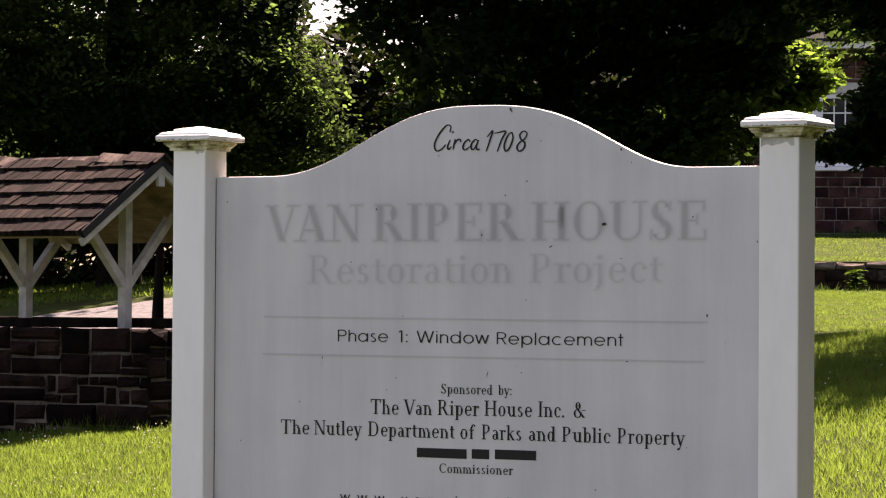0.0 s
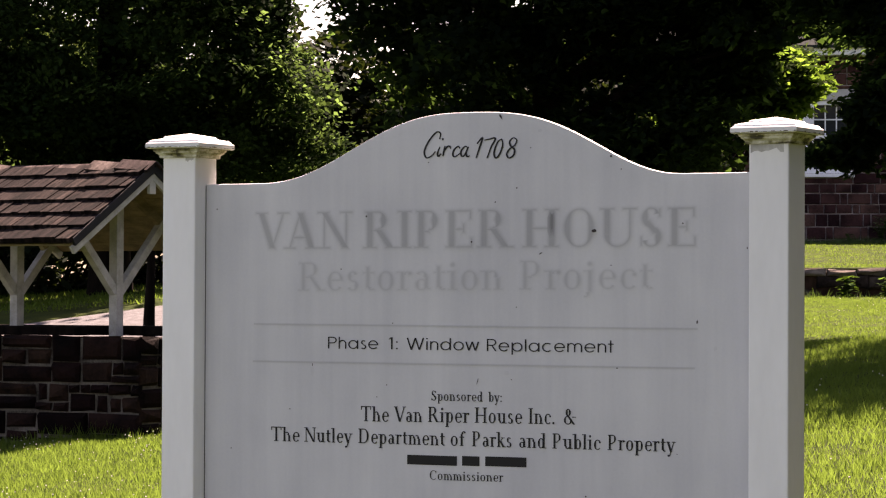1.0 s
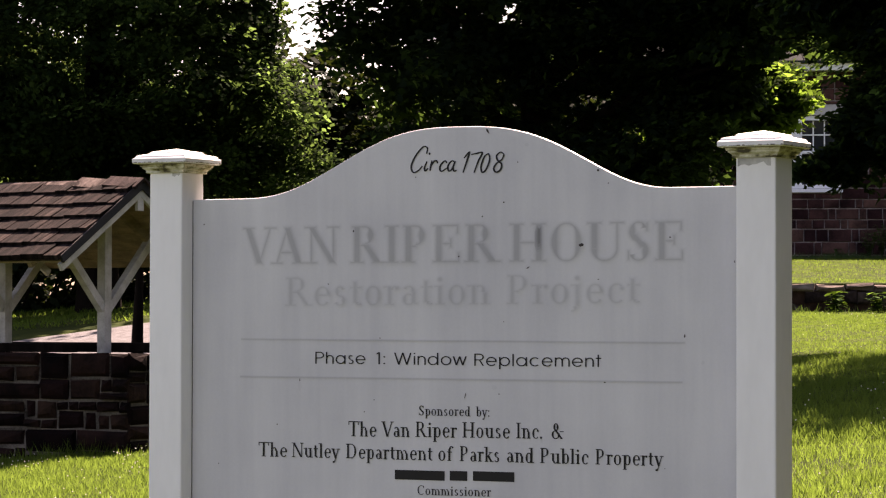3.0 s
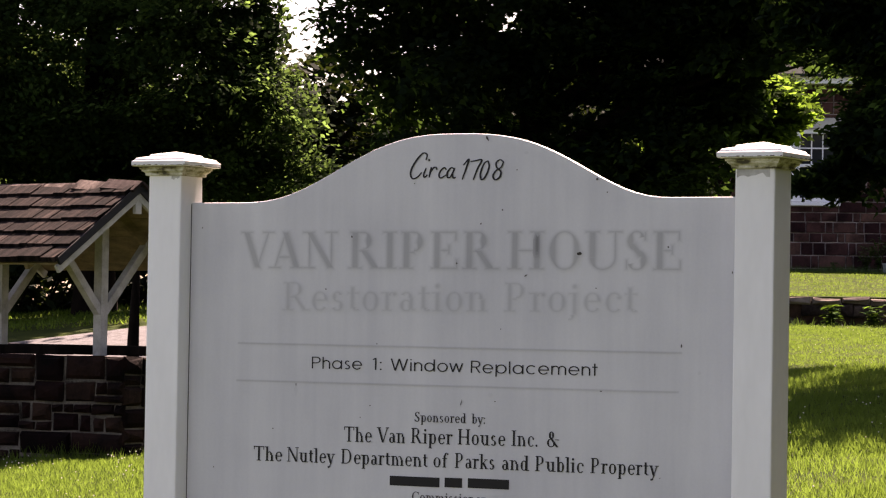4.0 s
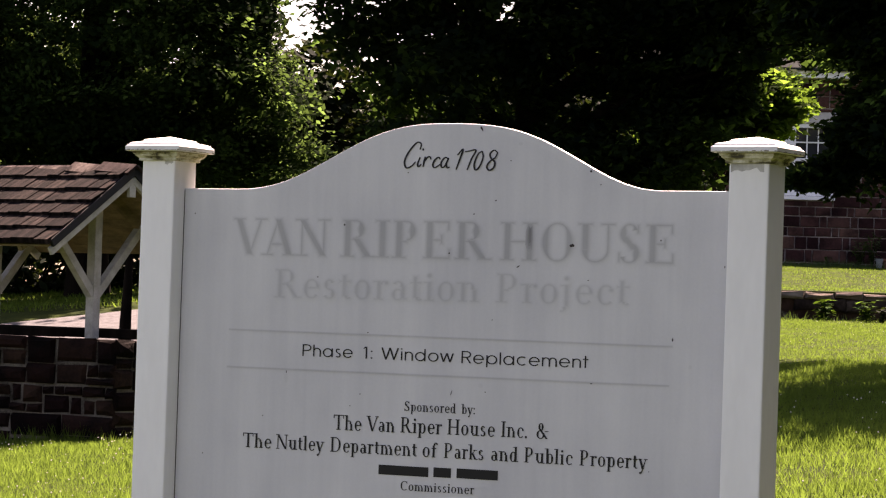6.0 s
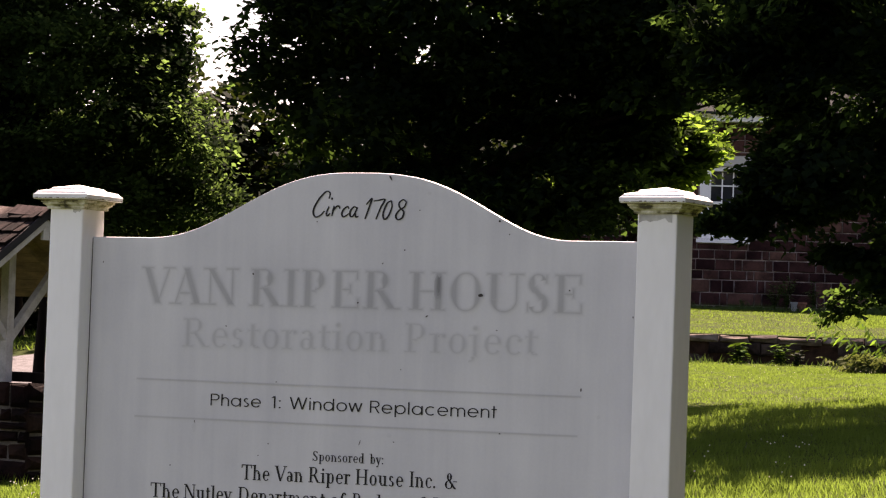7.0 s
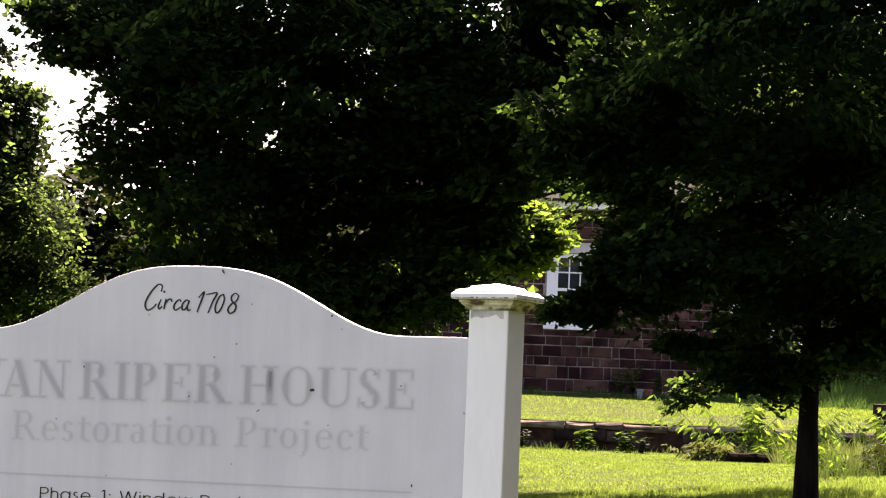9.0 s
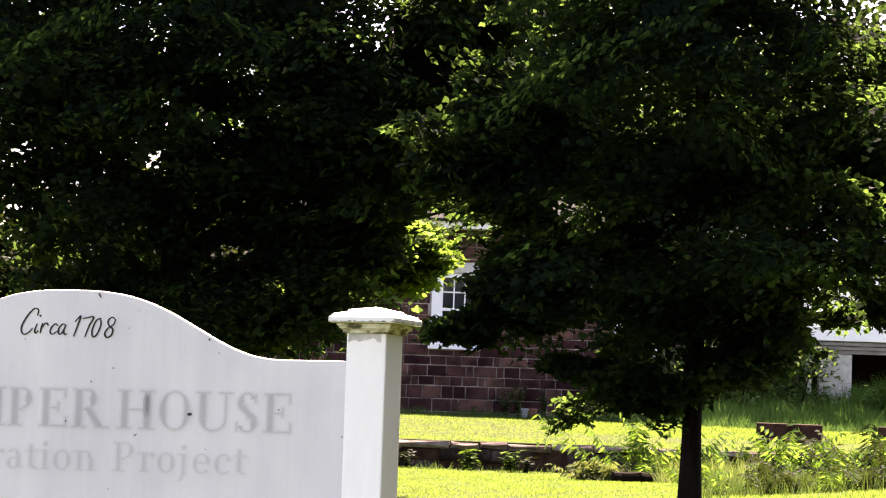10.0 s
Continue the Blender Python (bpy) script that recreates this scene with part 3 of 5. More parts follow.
def script(strokes, x0, z0, unit, material, width, label):
    """Brush strokes through the given places, swelling in the middle."""
    for stroke in strokes:
        pts = [tuple(float(v) for v in q.split(",")) for q in stroke.split()]
        p = [Vector((x0 + (x - 103) * unit, z0 + (276 - y - 0.03 * (x - 103)) * unit * 0.93)) for x, y in pts]
        p = [p[0] * 2 - p[1]] + p + [p[-1] * 2 - p[-2]]
        line = []
        for i in range(1, len(p) - 2):
            for k in range(6):
                u = k / 6
                line.append(0.5 * (2 * p[i] + (p[i + 1] - p[i - 1]) * u + (2 * p[i - 1] - 5 * p[i] + 4 * p[i + 1] - p[i + 2]) * u * u + (3 * p[i] - p[i - 1] - 3 * p[i + 1] + p[i + 2]) * u ** 3))
        line.append(p[-2])
        verts, faces = [], []
        for i, q in enumerate(line):
            d = (line[min(i + 1, len(line) - 1)] - line[max(i - 1, 0)]).normalized()
            w = width * (0.62 + 0.38 * abs(d.y)) * (0.75 + 0.35 * math.sin(math.pi * i / (len(line) - 1)))
            n = Vector((-d.y, d.x)) * w / 2
            verts += [(q.x + n.x, -0.0012 - 0.00001 * i, q.y + n.y), (q.x - n.x, -0.0012 - 0.00001 * i, q.y - n.y)]
            if i:
                faces.append((2 * i - 2, 2 * i - 1, 2 * i + 1, 2 * i))
        part("stroke", mesh_from("stroke", verts, faces, material), material, SIGN, label)


script(SCRIPT, -0.108, 1.832, 0.000724, M_INK, 0.0044, "black slanted brush script stroke of Circa 1708")
for word, a, b in (("VAN", -0.543, -0.297), ("RIPER", -0.266, 0.107), ("HOUSE", 0.135, 0.553)):
    printed(word, a, b, 1.6325, 0.0825, M_FADED, "faded grey serif capital", thick=0.192, thin=0.047, gap=0.04)
printed("Restoration", -0.436, 0.089, 1.5380, 0.0635, M_FADED2, "very faded grey serif letter", thick=0.135, thin=0.05, tilt=0.003)
printed("Project", 0.127, 0.4475, 1.5415, 0.0620, M_FADED2, "very faded grey serif letter", thick=0.135, thin=0.05, tilt=0.002)
for a, b, z, dz in ((-0.552, 0.551, 1.4625, -0.003), (-0.554, 0.545, 1.3780, -0.001)):
    flat("rule", M_RULE[0], a, b, z - 0.0012, z + 0.0012, "faded grey rule", y=-0.0010, dz=dz)
    flat("rule", M_RULE[1], a - 0.001, b + 0.001, z - 0.0030, z + 0.0028, y=-0.0005, dz=dz)
for word, a, b, z in (("Phase", -0.3566, -0.2230, 1.4087), ("1:", -0.2015, -0.1700, 1.4086), ("Window", -0.1521, 0.0310, 1.4082), ("Replacement", 0.0478, 0.3578, 1.4074)):
    printed(word, a, b, z, 0.0265, [M_INK], "thin black geometric letter", thick=0.088, thin=0.088, gap=0.045, font=SANS)
for word, a, b in (("Sponsored", -0.0897, 0.0402), ("by:", 0.0542, 0.0890)):
    printed(word, a, b, 1.2976, 0.0215, [M_INK], "small black serif letter", thick=0.150, thin=0.07)
for word, a, b, z in (("The", -0.2684, -0.1957, 1.2484), ("Van", -0.1826, -0.1108, 1.2492), ("Riper", -0.0979, 0.0069, 1.2502), ("House", 0.0195, 0.1377, 1.2512), ("Inc.", 0.1515, 0.2186, 1.2522), ("&", 0.2363, 0.2674, 1.2526)):
    printed(word, a, b, z, 0.0335, [M_INK], "black serif letter", thick=0.150, thin=0.065)
for word, a, b, z in (("The", -0.5046, -0.4279, 1.1984), ("Nutley", -0.4159, -0.2915, 1.1988), ("Department", -0.2754, -0.0534, 1.1993), ("of", -0.0407, -0.0040, 1.1996), ("Parks", 0.0129, 0.1132, 1.1998),
                      ("and", 0.1284, 0.1957, 1.2000), ("Public", 0.2094, 0.3270, 1.2002), ("Property", 0.3417, 0.5002, 1.2006)):
    printed(word, a, b, z, 0.0325, [M_INK], "black serif letter", thick=0.150, thin=0.065)
for a, b, z in ((-0.1488, -0.0234, 1.1560), (-0.0107, 0.0328, 1.1570), (0.0468, 0.1480, 1.1578)):
    flat("bar", M_INK, a, b, z, z + 0.021, "black bar in place of a line")
printed("Commissioner", -0.0927, 0.0916, 1.1238, 0.0205, [M_INK], "small black serif letter", thick=0.150, thin=0.07, tilt=0.001)
lettering("www.vanriperhous", -0.3465, 0.200, 1.052, 0.0235, M_INK, "wide-spaced thin lettering", space=1.9)


def speck(x, z, w, h, seed=0, material=None, turn=0.0):
    rnd = random.Random(seed * 7 + 3)
    bm = bmesh.new()
    vs = []
    for k in range(9):
        a = 2 * math.pi * k / 9
        r = rnd.uniform(0.6, 1.1)
        px, pz = math.cos(a) * w * r / 2, math.sin(a) * h * r / 2
        vs.append(bm.verts.new((x + px * math.cos(turn) - pz * math.sin(turn), -0.0018, z + px * math.sin(turn) + pz * math.cos(turn))))
    bm.faces.new(vs)
    return part("speck", bm, material or M_SPECK, SIGN)


for i, (x, z, w, h, t) in enumerate(((0.082, 1.9167, 0.006, 0.015, 0.5), (0.3093, 1.6671, 0.013, 0.009, 0), (0.1807, 1.6192, 0.003, 0.010, -0.9), (0.0273, 1.3414, 0.0022, 0.017, -0.3), (0.6643, 1.6284, 0.004, 0.006, 0),
                                     (0.5507, 1.4737, 0.004, 0.010, 0), (-0.395, 1.372, 0.003, 0.009, 0), (0.5171, 1.6812, 0.004, 0.004, 0), (0.0693, 1.7313, 0.004, 0.004, 0), (-0.3211, 1.5866, 0.005, 0.003, 0),
                                     (0.1558, 1.8476, 0.004, 0.003, 0), (-0.256, 1.7035, 0.005, 0.005, 0), (0.3486, 1.8257, 0.007, 0.006, 0), (0.3647, 1.375, 0.006, 0.003, 0), (-0.6531, 1.7239, 0.004, 0.004, 0),
                                     (-0.6112, 1.1795, 0.004, 0.004, 0), (0.0111, 1.6456, 0.004, 0.005, 0), (-0.2266, 1.3031, 0.003, 0.003, 0), (-0.454, 1.2718, 0.004, 0.003, 0), (0.1109, 1.3466, 0.004, 0.003, 0),
                                     (0.2914, 1.1001, 0.004, 0.004, 0), (-0.2021, 1.3299, 0.004, 0.003, 0), (0.35, 1.5935, 0.005, 0.003, 0), (-0.0979, 1.8203, 0.004, 0.003, 0), (0.1219, 1.7614, 0.004, 0.004, 0),
                                     (0.3728, 1.7976, 0.003, 0.003, 0), (-0.1872, 1.4664, 0.004, 0.003, 0), (0.1222, 1.5032, 0.003, 0.003, 0), (0.5055, 1.1956, 0.003, 0.003, 0))):
    speck(x, z, w, h, i, None, t)
for k, (x, z, w, h, tone) in enumerate(((0.178, 1.884, 0.012, 0.008, 0.93), (0.5924, 1.4186, 0.010, 0.012, 0.93), (-0.395, 1.360, 0.012, 0.030, 0.955), (0.10, 1.36, 0.016, 0.012, 0.95))):
    ob = speck(x, z, w, h, 60 + k, board_material("rain stain %d" % k, tone))
    ob.name, ob.location.y = "stain", 0.0014 - 0.0001 * k
for k, (w, h, tone) in enumerate(((0.0185, 0.078, 0.62), (0.0150, 0.069, 0.54), (0.0110, 0.058, 0.44), (0.0065, 0.046, 0.33))):
    ob = speck(0.2062 + 0.0004 * k, 1.682 + 0.002 * k, w, h, 98, board_material("grey smear %d" % k, tone))
    ob.location.y = 0.0003 - 0.00005 * k


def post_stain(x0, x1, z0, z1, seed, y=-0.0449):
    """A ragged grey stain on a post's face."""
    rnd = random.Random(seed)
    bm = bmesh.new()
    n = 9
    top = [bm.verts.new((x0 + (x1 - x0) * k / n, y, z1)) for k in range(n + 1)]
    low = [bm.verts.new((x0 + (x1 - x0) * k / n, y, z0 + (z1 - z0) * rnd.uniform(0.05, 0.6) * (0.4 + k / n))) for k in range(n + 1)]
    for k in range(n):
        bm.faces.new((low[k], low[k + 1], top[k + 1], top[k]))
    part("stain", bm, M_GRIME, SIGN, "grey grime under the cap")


flat("seam", M_SPECK, -0.6854, -0.6836, 0.75, 1.778, "dark seam beside the post", y=-0.0008)
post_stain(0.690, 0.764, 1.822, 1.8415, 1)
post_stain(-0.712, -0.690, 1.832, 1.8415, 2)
for sx, s in ((0.73, 3), (-0.73, 5)):
    rnd = random.Random(s)
    bm = bmesh.new()
    for side in range(4):                       # uneven grime along the rim's lower edge, all round
        a = -0.0734
        while a < 0.072:
            w = rnd.uniform(0.002, 0.009)
            h = rnd.uniform(0.0003, 0.0016) if rnd.random() < 0.8 else 0.003
            box(bm, a, min(a + w, 0.0734), -0.0741, -0.0733, 1.8644, 1.8646 + h * 0.8, Matrix.Rotation(side * math.pi / 2, 4, "Z"))
            a += w + (rnd.uniform(0, 0.006) if rnd.random() < 0.4 else 0)
    bmesh.ops.translate(bm, verts=bm.verts, vec=(sx, 0, 0))
    tagged(part("grime", bm, M_RIMGRIME_SHADE, SIGN, "dark grime along the cap's rim"), kind="stuff")
    # Dark ring: dirt and the shade under the rim share its colour.
    bm = square_stack(bmesh.new(), [(0.0615, 1.8616), (0.0640, 1.8619), (0.0640, 1.8630), (0.0615, 1.8632)])
    part("groove", bm, M_RIMGRIME_SHADE, SIGN, "dirty groove between cap and moulding, darkened for shade", at=pose(sx, 0, 0))


# ---- foliage tools ----
def cloud_mesh(name, co, loops_per, material):
    """A mesh of many equal polygons."""
    me = bpy.data.meshes.new(name)
    n = len(co) // loops_per
    me.vertices.add(len(co))
    me.vertices.foreach_set("co", np.ascontiguousarray(co, dtype=np.float32).ravel())
    me.loops.add(len(co))
    me.loops.foreach_set("vertex_index", np.arange(len(co), dtype=np.int32))
    me.polygons.add(n)
    me.polygons.foreach_set("loop_start", np.arange(0, len(co), loops_per, dtype=np.int32))
    me.update(calc_edges=True)
    me.materials.append(material)
    return me


LOBED = np.array([(0.15, -0.36), (0.47, -0.10), (0.24, 0.10), (0.02, 0.57), (-0.25, 0.08), (-0.46, -0.13), (-0.16, -0.35)])
OVAL = np.array([(0, -0.5), (0.26, -0.1), (0.16, 0.28), (0, 0.5), (-0.16, 0.28), (-0.26, -0.1)])
RHOMB = np.array([(0, -0.5), (0.40, -0.05), (0, 0.5), (-0.40, -0.05)])


def leaves(points, size, shape, rng, up=0.55, facing=None):
    """Leaf outlines at the points, facing mostly up and outwards by chance."""
    n = len(points)
    nor = rng.normal(size=(n, 3)) * 0.62
    if facing is None:
        nor[:, 2] = np.abs(nor[:, 2]) + up
    else:
        nor = nor * 0.45 + facing
    nor /= np.linalg.norm(nor, axis=1)[:, None]
    t = rng.normal(size=(n, 3))
    t -= nor * (t * nor).sum(1)[:, None]
    t /= np.linalg.norm(t, axis=1)[:, None]
    b = np.cross(nor, t)
    s = (size * rng.uniform(0.6, 1.25, n))[:, None, None]
    q = t[:, None, :] * shape[None, :, 0:1] * s + b[:, None, :] * shape[None, :, 1:2] * s
    bend = (np.abs(shape[:, 0]) ** 2)[None, :, None] * nor[:, None, :] * s * -0.5
    return (points[:, None, :] + q + bend).reshape(-1, 3)


def crown_points(lobes, rng, spray=0.34, hollow=-9.0, more=1.0):
    """Leaf places: each lobe (side, deep, z, rx, ry, rz, sprays, leaves each, spray width, leaf size) is filled with flat drooping sprays."""
    pts, tips, tilts, sizes = [], [], [], []
    for side, deep, z, rx, ry, rz, sprays, each, *own in lobes:
        wide, big = own[0] if own else spray, own[1] if len(own) > 1 else 1.0
        each = int(each * (more if big == 1.0 else 1.0))
        cx, cy = spot(side, deep)
        c = np.array((cx, cy, z))
        d = rng.normal(size=(sprays, 3))
        d /= np.linalg.norm(d, axis=1)[:, None]
        r = rng.uniform(0.25, 1.0, sprays) ** 0.45 * rng.uniform(0.85, 1.08, sprays)
        centre = d * r[:, None] * np.array((rx, ry, rz))
        # the lobe's own axes lie along the heading
        ca, sa = 0.871, 0.491
        centre = np.stack([centre[:, 0] * ca - centre[:, 1] * sa, centre[:, 0] * sa + centre[:, 1] * ca, centre[:, 2]], 1) + c
        tips.append(centre)
        k = np.clip(rng.normal(size=(sprays, each, 3)), -1.7, 1.7) * np.array((wide, wide, wide * 0.36))
        k[:, :, 2] -= (k[:, :, 0] ** 2 + k[:, :, 1] ** 2) * 0.55
        tilt = rng.normal(size=(sprays, 3)) * 0.55 + d * 0.25
        tilt[:, 2] = np.abs(tilt[:, 2]) + 0.45
        tilt /= np.linalg.norm(tilt, axis=1)[:, None]
        k -= tilt[:, None, :] * ((k * tilt[:, None, :]).sum(2) * 0.6)[:, :, None]
        pts.append((centre[:, None, :] + k).reshape(-1, 3))
        tilts.append(np.repeat(tilt, each, axis=0))
        sizes.append(np.full(sprays * each, big))
    pts, tilts, sizes = np.concatenate(pts), np.concatenate(tilts), np.concatenate(sizes)
    if hollow > -1:
        n = np.array([noise.noise((p[0] * 1.15, p[1] * 1.15, p[2] * 1.9)) for p in pts])
        keep = n + rng.normal(size=len(n)) * 0.07 > hollow
        pts, tilts, sizes = pts[keep], tilts[keep], sizes[keep]
    return pts, np.concatenate(tips), tilts, sizes


def tree(label, at, trunk_r, top, lobes, leaf, material, seed, spray=0.34, shape=LOBED, limbs=26, fork=2.2, name="tree", lean=(0, 0), hollow=-9.0, group="", more=1.0):
    rng = np.random.default_rng(seed)
    g = ground_at(*at)
    ob = thing(name, g, label=label, category="tree", group=group)
    pts, tips, tilts, sizes = crown_points(lobes, rng, spray, hollow, more)
    pts, tips = pts - np.array(g), tips - np.array(g)
    verts, faces = [], []
    line = [Vector((lean[0] * u + 0.12 * noise.noise((seed, u * 2, 0)) * u, lean[1] * u + 0.12 * noise.noise((seed, u * 2, 5)) * u, -0.2 + (top + 0.2) * u)) for u in [i / 10 for i in range(11)]]
    tube(verts, faces, line, [trunk_r * (1.35 if i == 0 else 1.12 if i == 0.1 else 1 - 0.8 * i / 10) for i in range(11)], 12)
    for k in rng.choice(len(tips), min(limbs, len(tips)), replace=False):
        tip = Vector(tips[k])
        h = min(max(fork, tip.z - 0.5 * math.hypot(tip.x, tip.y) - 0.3), top * 0.92)
        u = (h + 0.2) / (top + 0.2)
        a = line[min(int(u * 10), 9)].lerp(line[min(int(u * 10) + 1, 10)], u * 10 - int(u * 10))
        mid = a.lerp(tip, 0.5) + Vector((0, 0, 0.15))
        tube(verts, faces, [a, a.lerp(mid, 0.5), mid, mid.lerp(tip, 0.55), tip], [trunk_r * 0.42, trunk_r * 0.34, trunk_r * 0.24, trunk_r * 0.13, 0.006], 6)
    part("trunk", mesh_from("trunk", verts, faces, M_BARK), M_BARK, ob, "dark rough trunk and limbs", smooth=True)
    part("crown", cloud_mesh("crown", leaves(pts, leaf * sizes, shape, rng, facing=tilts), len(shape), material), material, ob, "dense leafy crown")
    return ob


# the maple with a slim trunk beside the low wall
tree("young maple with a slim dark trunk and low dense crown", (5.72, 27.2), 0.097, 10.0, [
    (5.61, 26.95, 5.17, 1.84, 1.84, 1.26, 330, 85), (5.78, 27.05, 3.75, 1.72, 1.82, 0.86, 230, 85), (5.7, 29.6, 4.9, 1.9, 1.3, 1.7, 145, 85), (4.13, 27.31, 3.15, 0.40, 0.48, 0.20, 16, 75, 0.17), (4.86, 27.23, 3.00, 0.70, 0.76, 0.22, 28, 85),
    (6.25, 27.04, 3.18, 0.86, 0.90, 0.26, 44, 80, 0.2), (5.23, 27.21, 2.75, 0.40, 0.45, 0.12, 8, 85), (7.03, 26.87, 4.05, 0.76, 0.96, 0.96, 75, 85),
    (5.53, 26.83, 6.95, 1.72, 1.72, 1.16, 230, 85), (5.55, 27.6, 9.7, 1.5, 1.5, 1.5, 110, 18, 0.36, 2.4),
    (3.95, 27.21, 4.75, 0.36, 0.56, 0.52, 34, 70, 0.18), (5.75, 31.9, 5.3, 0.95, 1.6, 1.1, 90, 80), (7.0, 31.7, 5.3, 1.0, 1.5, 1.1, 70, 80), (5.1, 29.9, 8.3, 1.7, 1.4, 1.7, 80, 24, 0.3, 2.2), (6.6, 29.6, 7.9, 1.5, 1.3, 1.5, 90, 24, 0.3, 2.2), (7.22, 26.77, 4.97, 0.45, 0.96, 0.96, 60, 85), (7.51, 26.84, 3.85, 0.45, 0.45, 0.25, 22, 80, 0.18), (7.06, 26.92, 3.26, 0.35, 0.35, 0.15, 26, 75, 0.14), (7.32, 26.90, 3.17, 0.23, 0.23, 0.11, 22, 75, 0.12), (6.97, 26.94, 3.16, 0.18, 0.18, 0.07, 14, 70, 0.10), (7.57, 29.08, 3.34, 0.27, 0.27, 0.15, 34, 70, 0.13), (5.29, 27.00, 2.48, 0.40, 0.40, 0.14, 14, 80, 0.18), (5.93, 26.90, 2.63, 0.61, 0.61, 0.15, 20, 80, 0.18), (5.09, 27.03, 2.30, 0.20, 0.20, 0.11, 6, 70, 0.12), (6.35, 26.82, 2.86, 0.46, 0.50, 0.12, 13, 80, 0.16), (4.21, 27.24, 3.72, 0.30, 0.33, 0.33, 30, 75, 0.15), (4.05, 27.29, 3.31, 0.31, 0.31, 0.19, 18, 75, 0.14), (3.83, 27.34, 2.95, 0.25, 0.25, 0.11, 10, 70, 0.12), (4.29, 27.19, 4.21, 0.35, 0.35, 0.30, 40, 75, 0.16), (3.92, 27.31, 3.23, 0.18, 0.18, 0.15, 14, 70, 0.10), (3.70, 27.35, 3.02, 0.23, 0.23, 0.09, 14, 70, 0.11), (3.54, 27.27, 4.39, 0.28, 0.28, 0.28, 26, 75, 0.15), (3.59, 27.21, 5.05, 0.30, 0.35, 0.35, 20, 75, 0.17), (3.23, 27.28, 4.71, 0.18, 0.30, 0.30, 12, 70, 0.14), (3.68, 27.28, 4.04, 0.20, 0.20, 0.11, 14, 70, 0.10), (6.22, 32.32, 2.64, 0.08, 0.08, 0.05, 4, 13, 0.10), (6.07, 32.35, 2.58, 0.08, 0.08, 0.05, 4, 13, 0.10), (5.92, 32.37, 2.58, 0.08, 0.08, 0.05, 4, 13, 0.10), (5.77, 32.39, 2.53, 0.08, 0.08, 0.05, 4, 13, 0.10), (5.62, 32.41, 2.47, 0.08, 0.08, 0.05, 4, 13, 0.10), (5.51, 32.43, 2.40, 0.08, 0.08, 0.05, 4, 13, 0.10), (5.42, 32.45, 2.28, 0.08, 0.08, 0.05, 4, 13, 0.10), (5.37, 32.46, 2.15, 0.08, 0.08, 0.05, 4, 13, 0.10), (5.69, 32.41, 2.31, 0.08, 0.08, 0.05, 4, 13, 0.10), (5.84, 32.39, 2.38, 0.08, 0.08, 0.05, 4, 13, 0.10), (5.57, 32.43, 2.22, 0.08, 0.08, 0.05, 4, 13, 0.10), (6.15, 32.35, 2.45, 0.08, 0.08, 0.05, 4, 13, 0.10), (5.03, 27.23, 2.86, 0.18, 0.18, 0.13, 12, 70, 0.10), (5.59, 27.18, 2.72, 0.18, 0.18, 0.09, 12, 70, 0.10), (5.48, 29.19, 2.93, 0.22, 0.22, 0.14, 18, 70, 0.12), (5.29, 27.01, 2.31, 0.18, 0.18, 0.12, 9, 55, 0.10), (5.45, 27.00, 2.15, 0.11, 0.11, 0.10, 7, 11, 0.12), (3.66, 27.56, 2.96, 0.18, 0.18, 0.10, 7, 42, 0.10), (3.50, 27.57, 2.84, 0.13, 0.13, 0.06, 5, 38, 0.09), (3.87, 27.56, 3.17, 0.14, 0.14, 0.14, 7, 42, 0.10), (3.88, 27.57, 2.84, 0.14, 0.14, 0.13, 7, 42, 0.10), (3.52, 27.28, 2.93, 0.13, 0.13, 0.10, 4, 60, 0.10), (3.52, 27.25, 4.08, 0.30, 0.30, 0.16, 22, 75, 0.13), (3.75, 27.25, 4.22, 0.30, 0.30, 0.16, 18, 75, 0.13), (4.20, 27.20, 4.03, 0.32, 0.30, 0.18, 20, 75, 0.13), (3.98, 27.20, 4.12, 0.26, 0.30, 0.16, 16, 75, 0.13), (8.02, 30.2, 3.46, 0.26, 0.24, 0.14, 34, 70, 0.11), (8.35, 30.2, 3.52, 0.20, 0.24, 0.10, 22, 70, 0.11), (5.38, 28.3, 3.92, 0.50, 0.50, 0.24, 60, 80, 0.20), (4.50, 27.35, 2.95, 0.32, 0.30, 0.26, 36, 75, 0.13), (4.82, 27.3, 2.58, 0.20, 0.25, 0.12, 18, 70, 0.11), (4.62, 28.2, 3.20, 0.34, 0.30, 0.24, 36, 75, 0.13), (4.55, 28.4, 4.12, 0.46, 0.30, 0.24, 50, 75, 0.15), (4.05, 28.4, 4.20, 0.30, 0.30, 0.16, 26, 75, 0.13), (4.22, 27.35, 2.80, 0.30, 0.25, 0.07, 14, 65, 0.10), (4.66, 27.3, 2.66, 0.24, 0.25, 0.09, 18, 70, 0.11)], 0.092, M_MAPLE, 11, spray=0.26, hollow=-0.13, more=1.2)
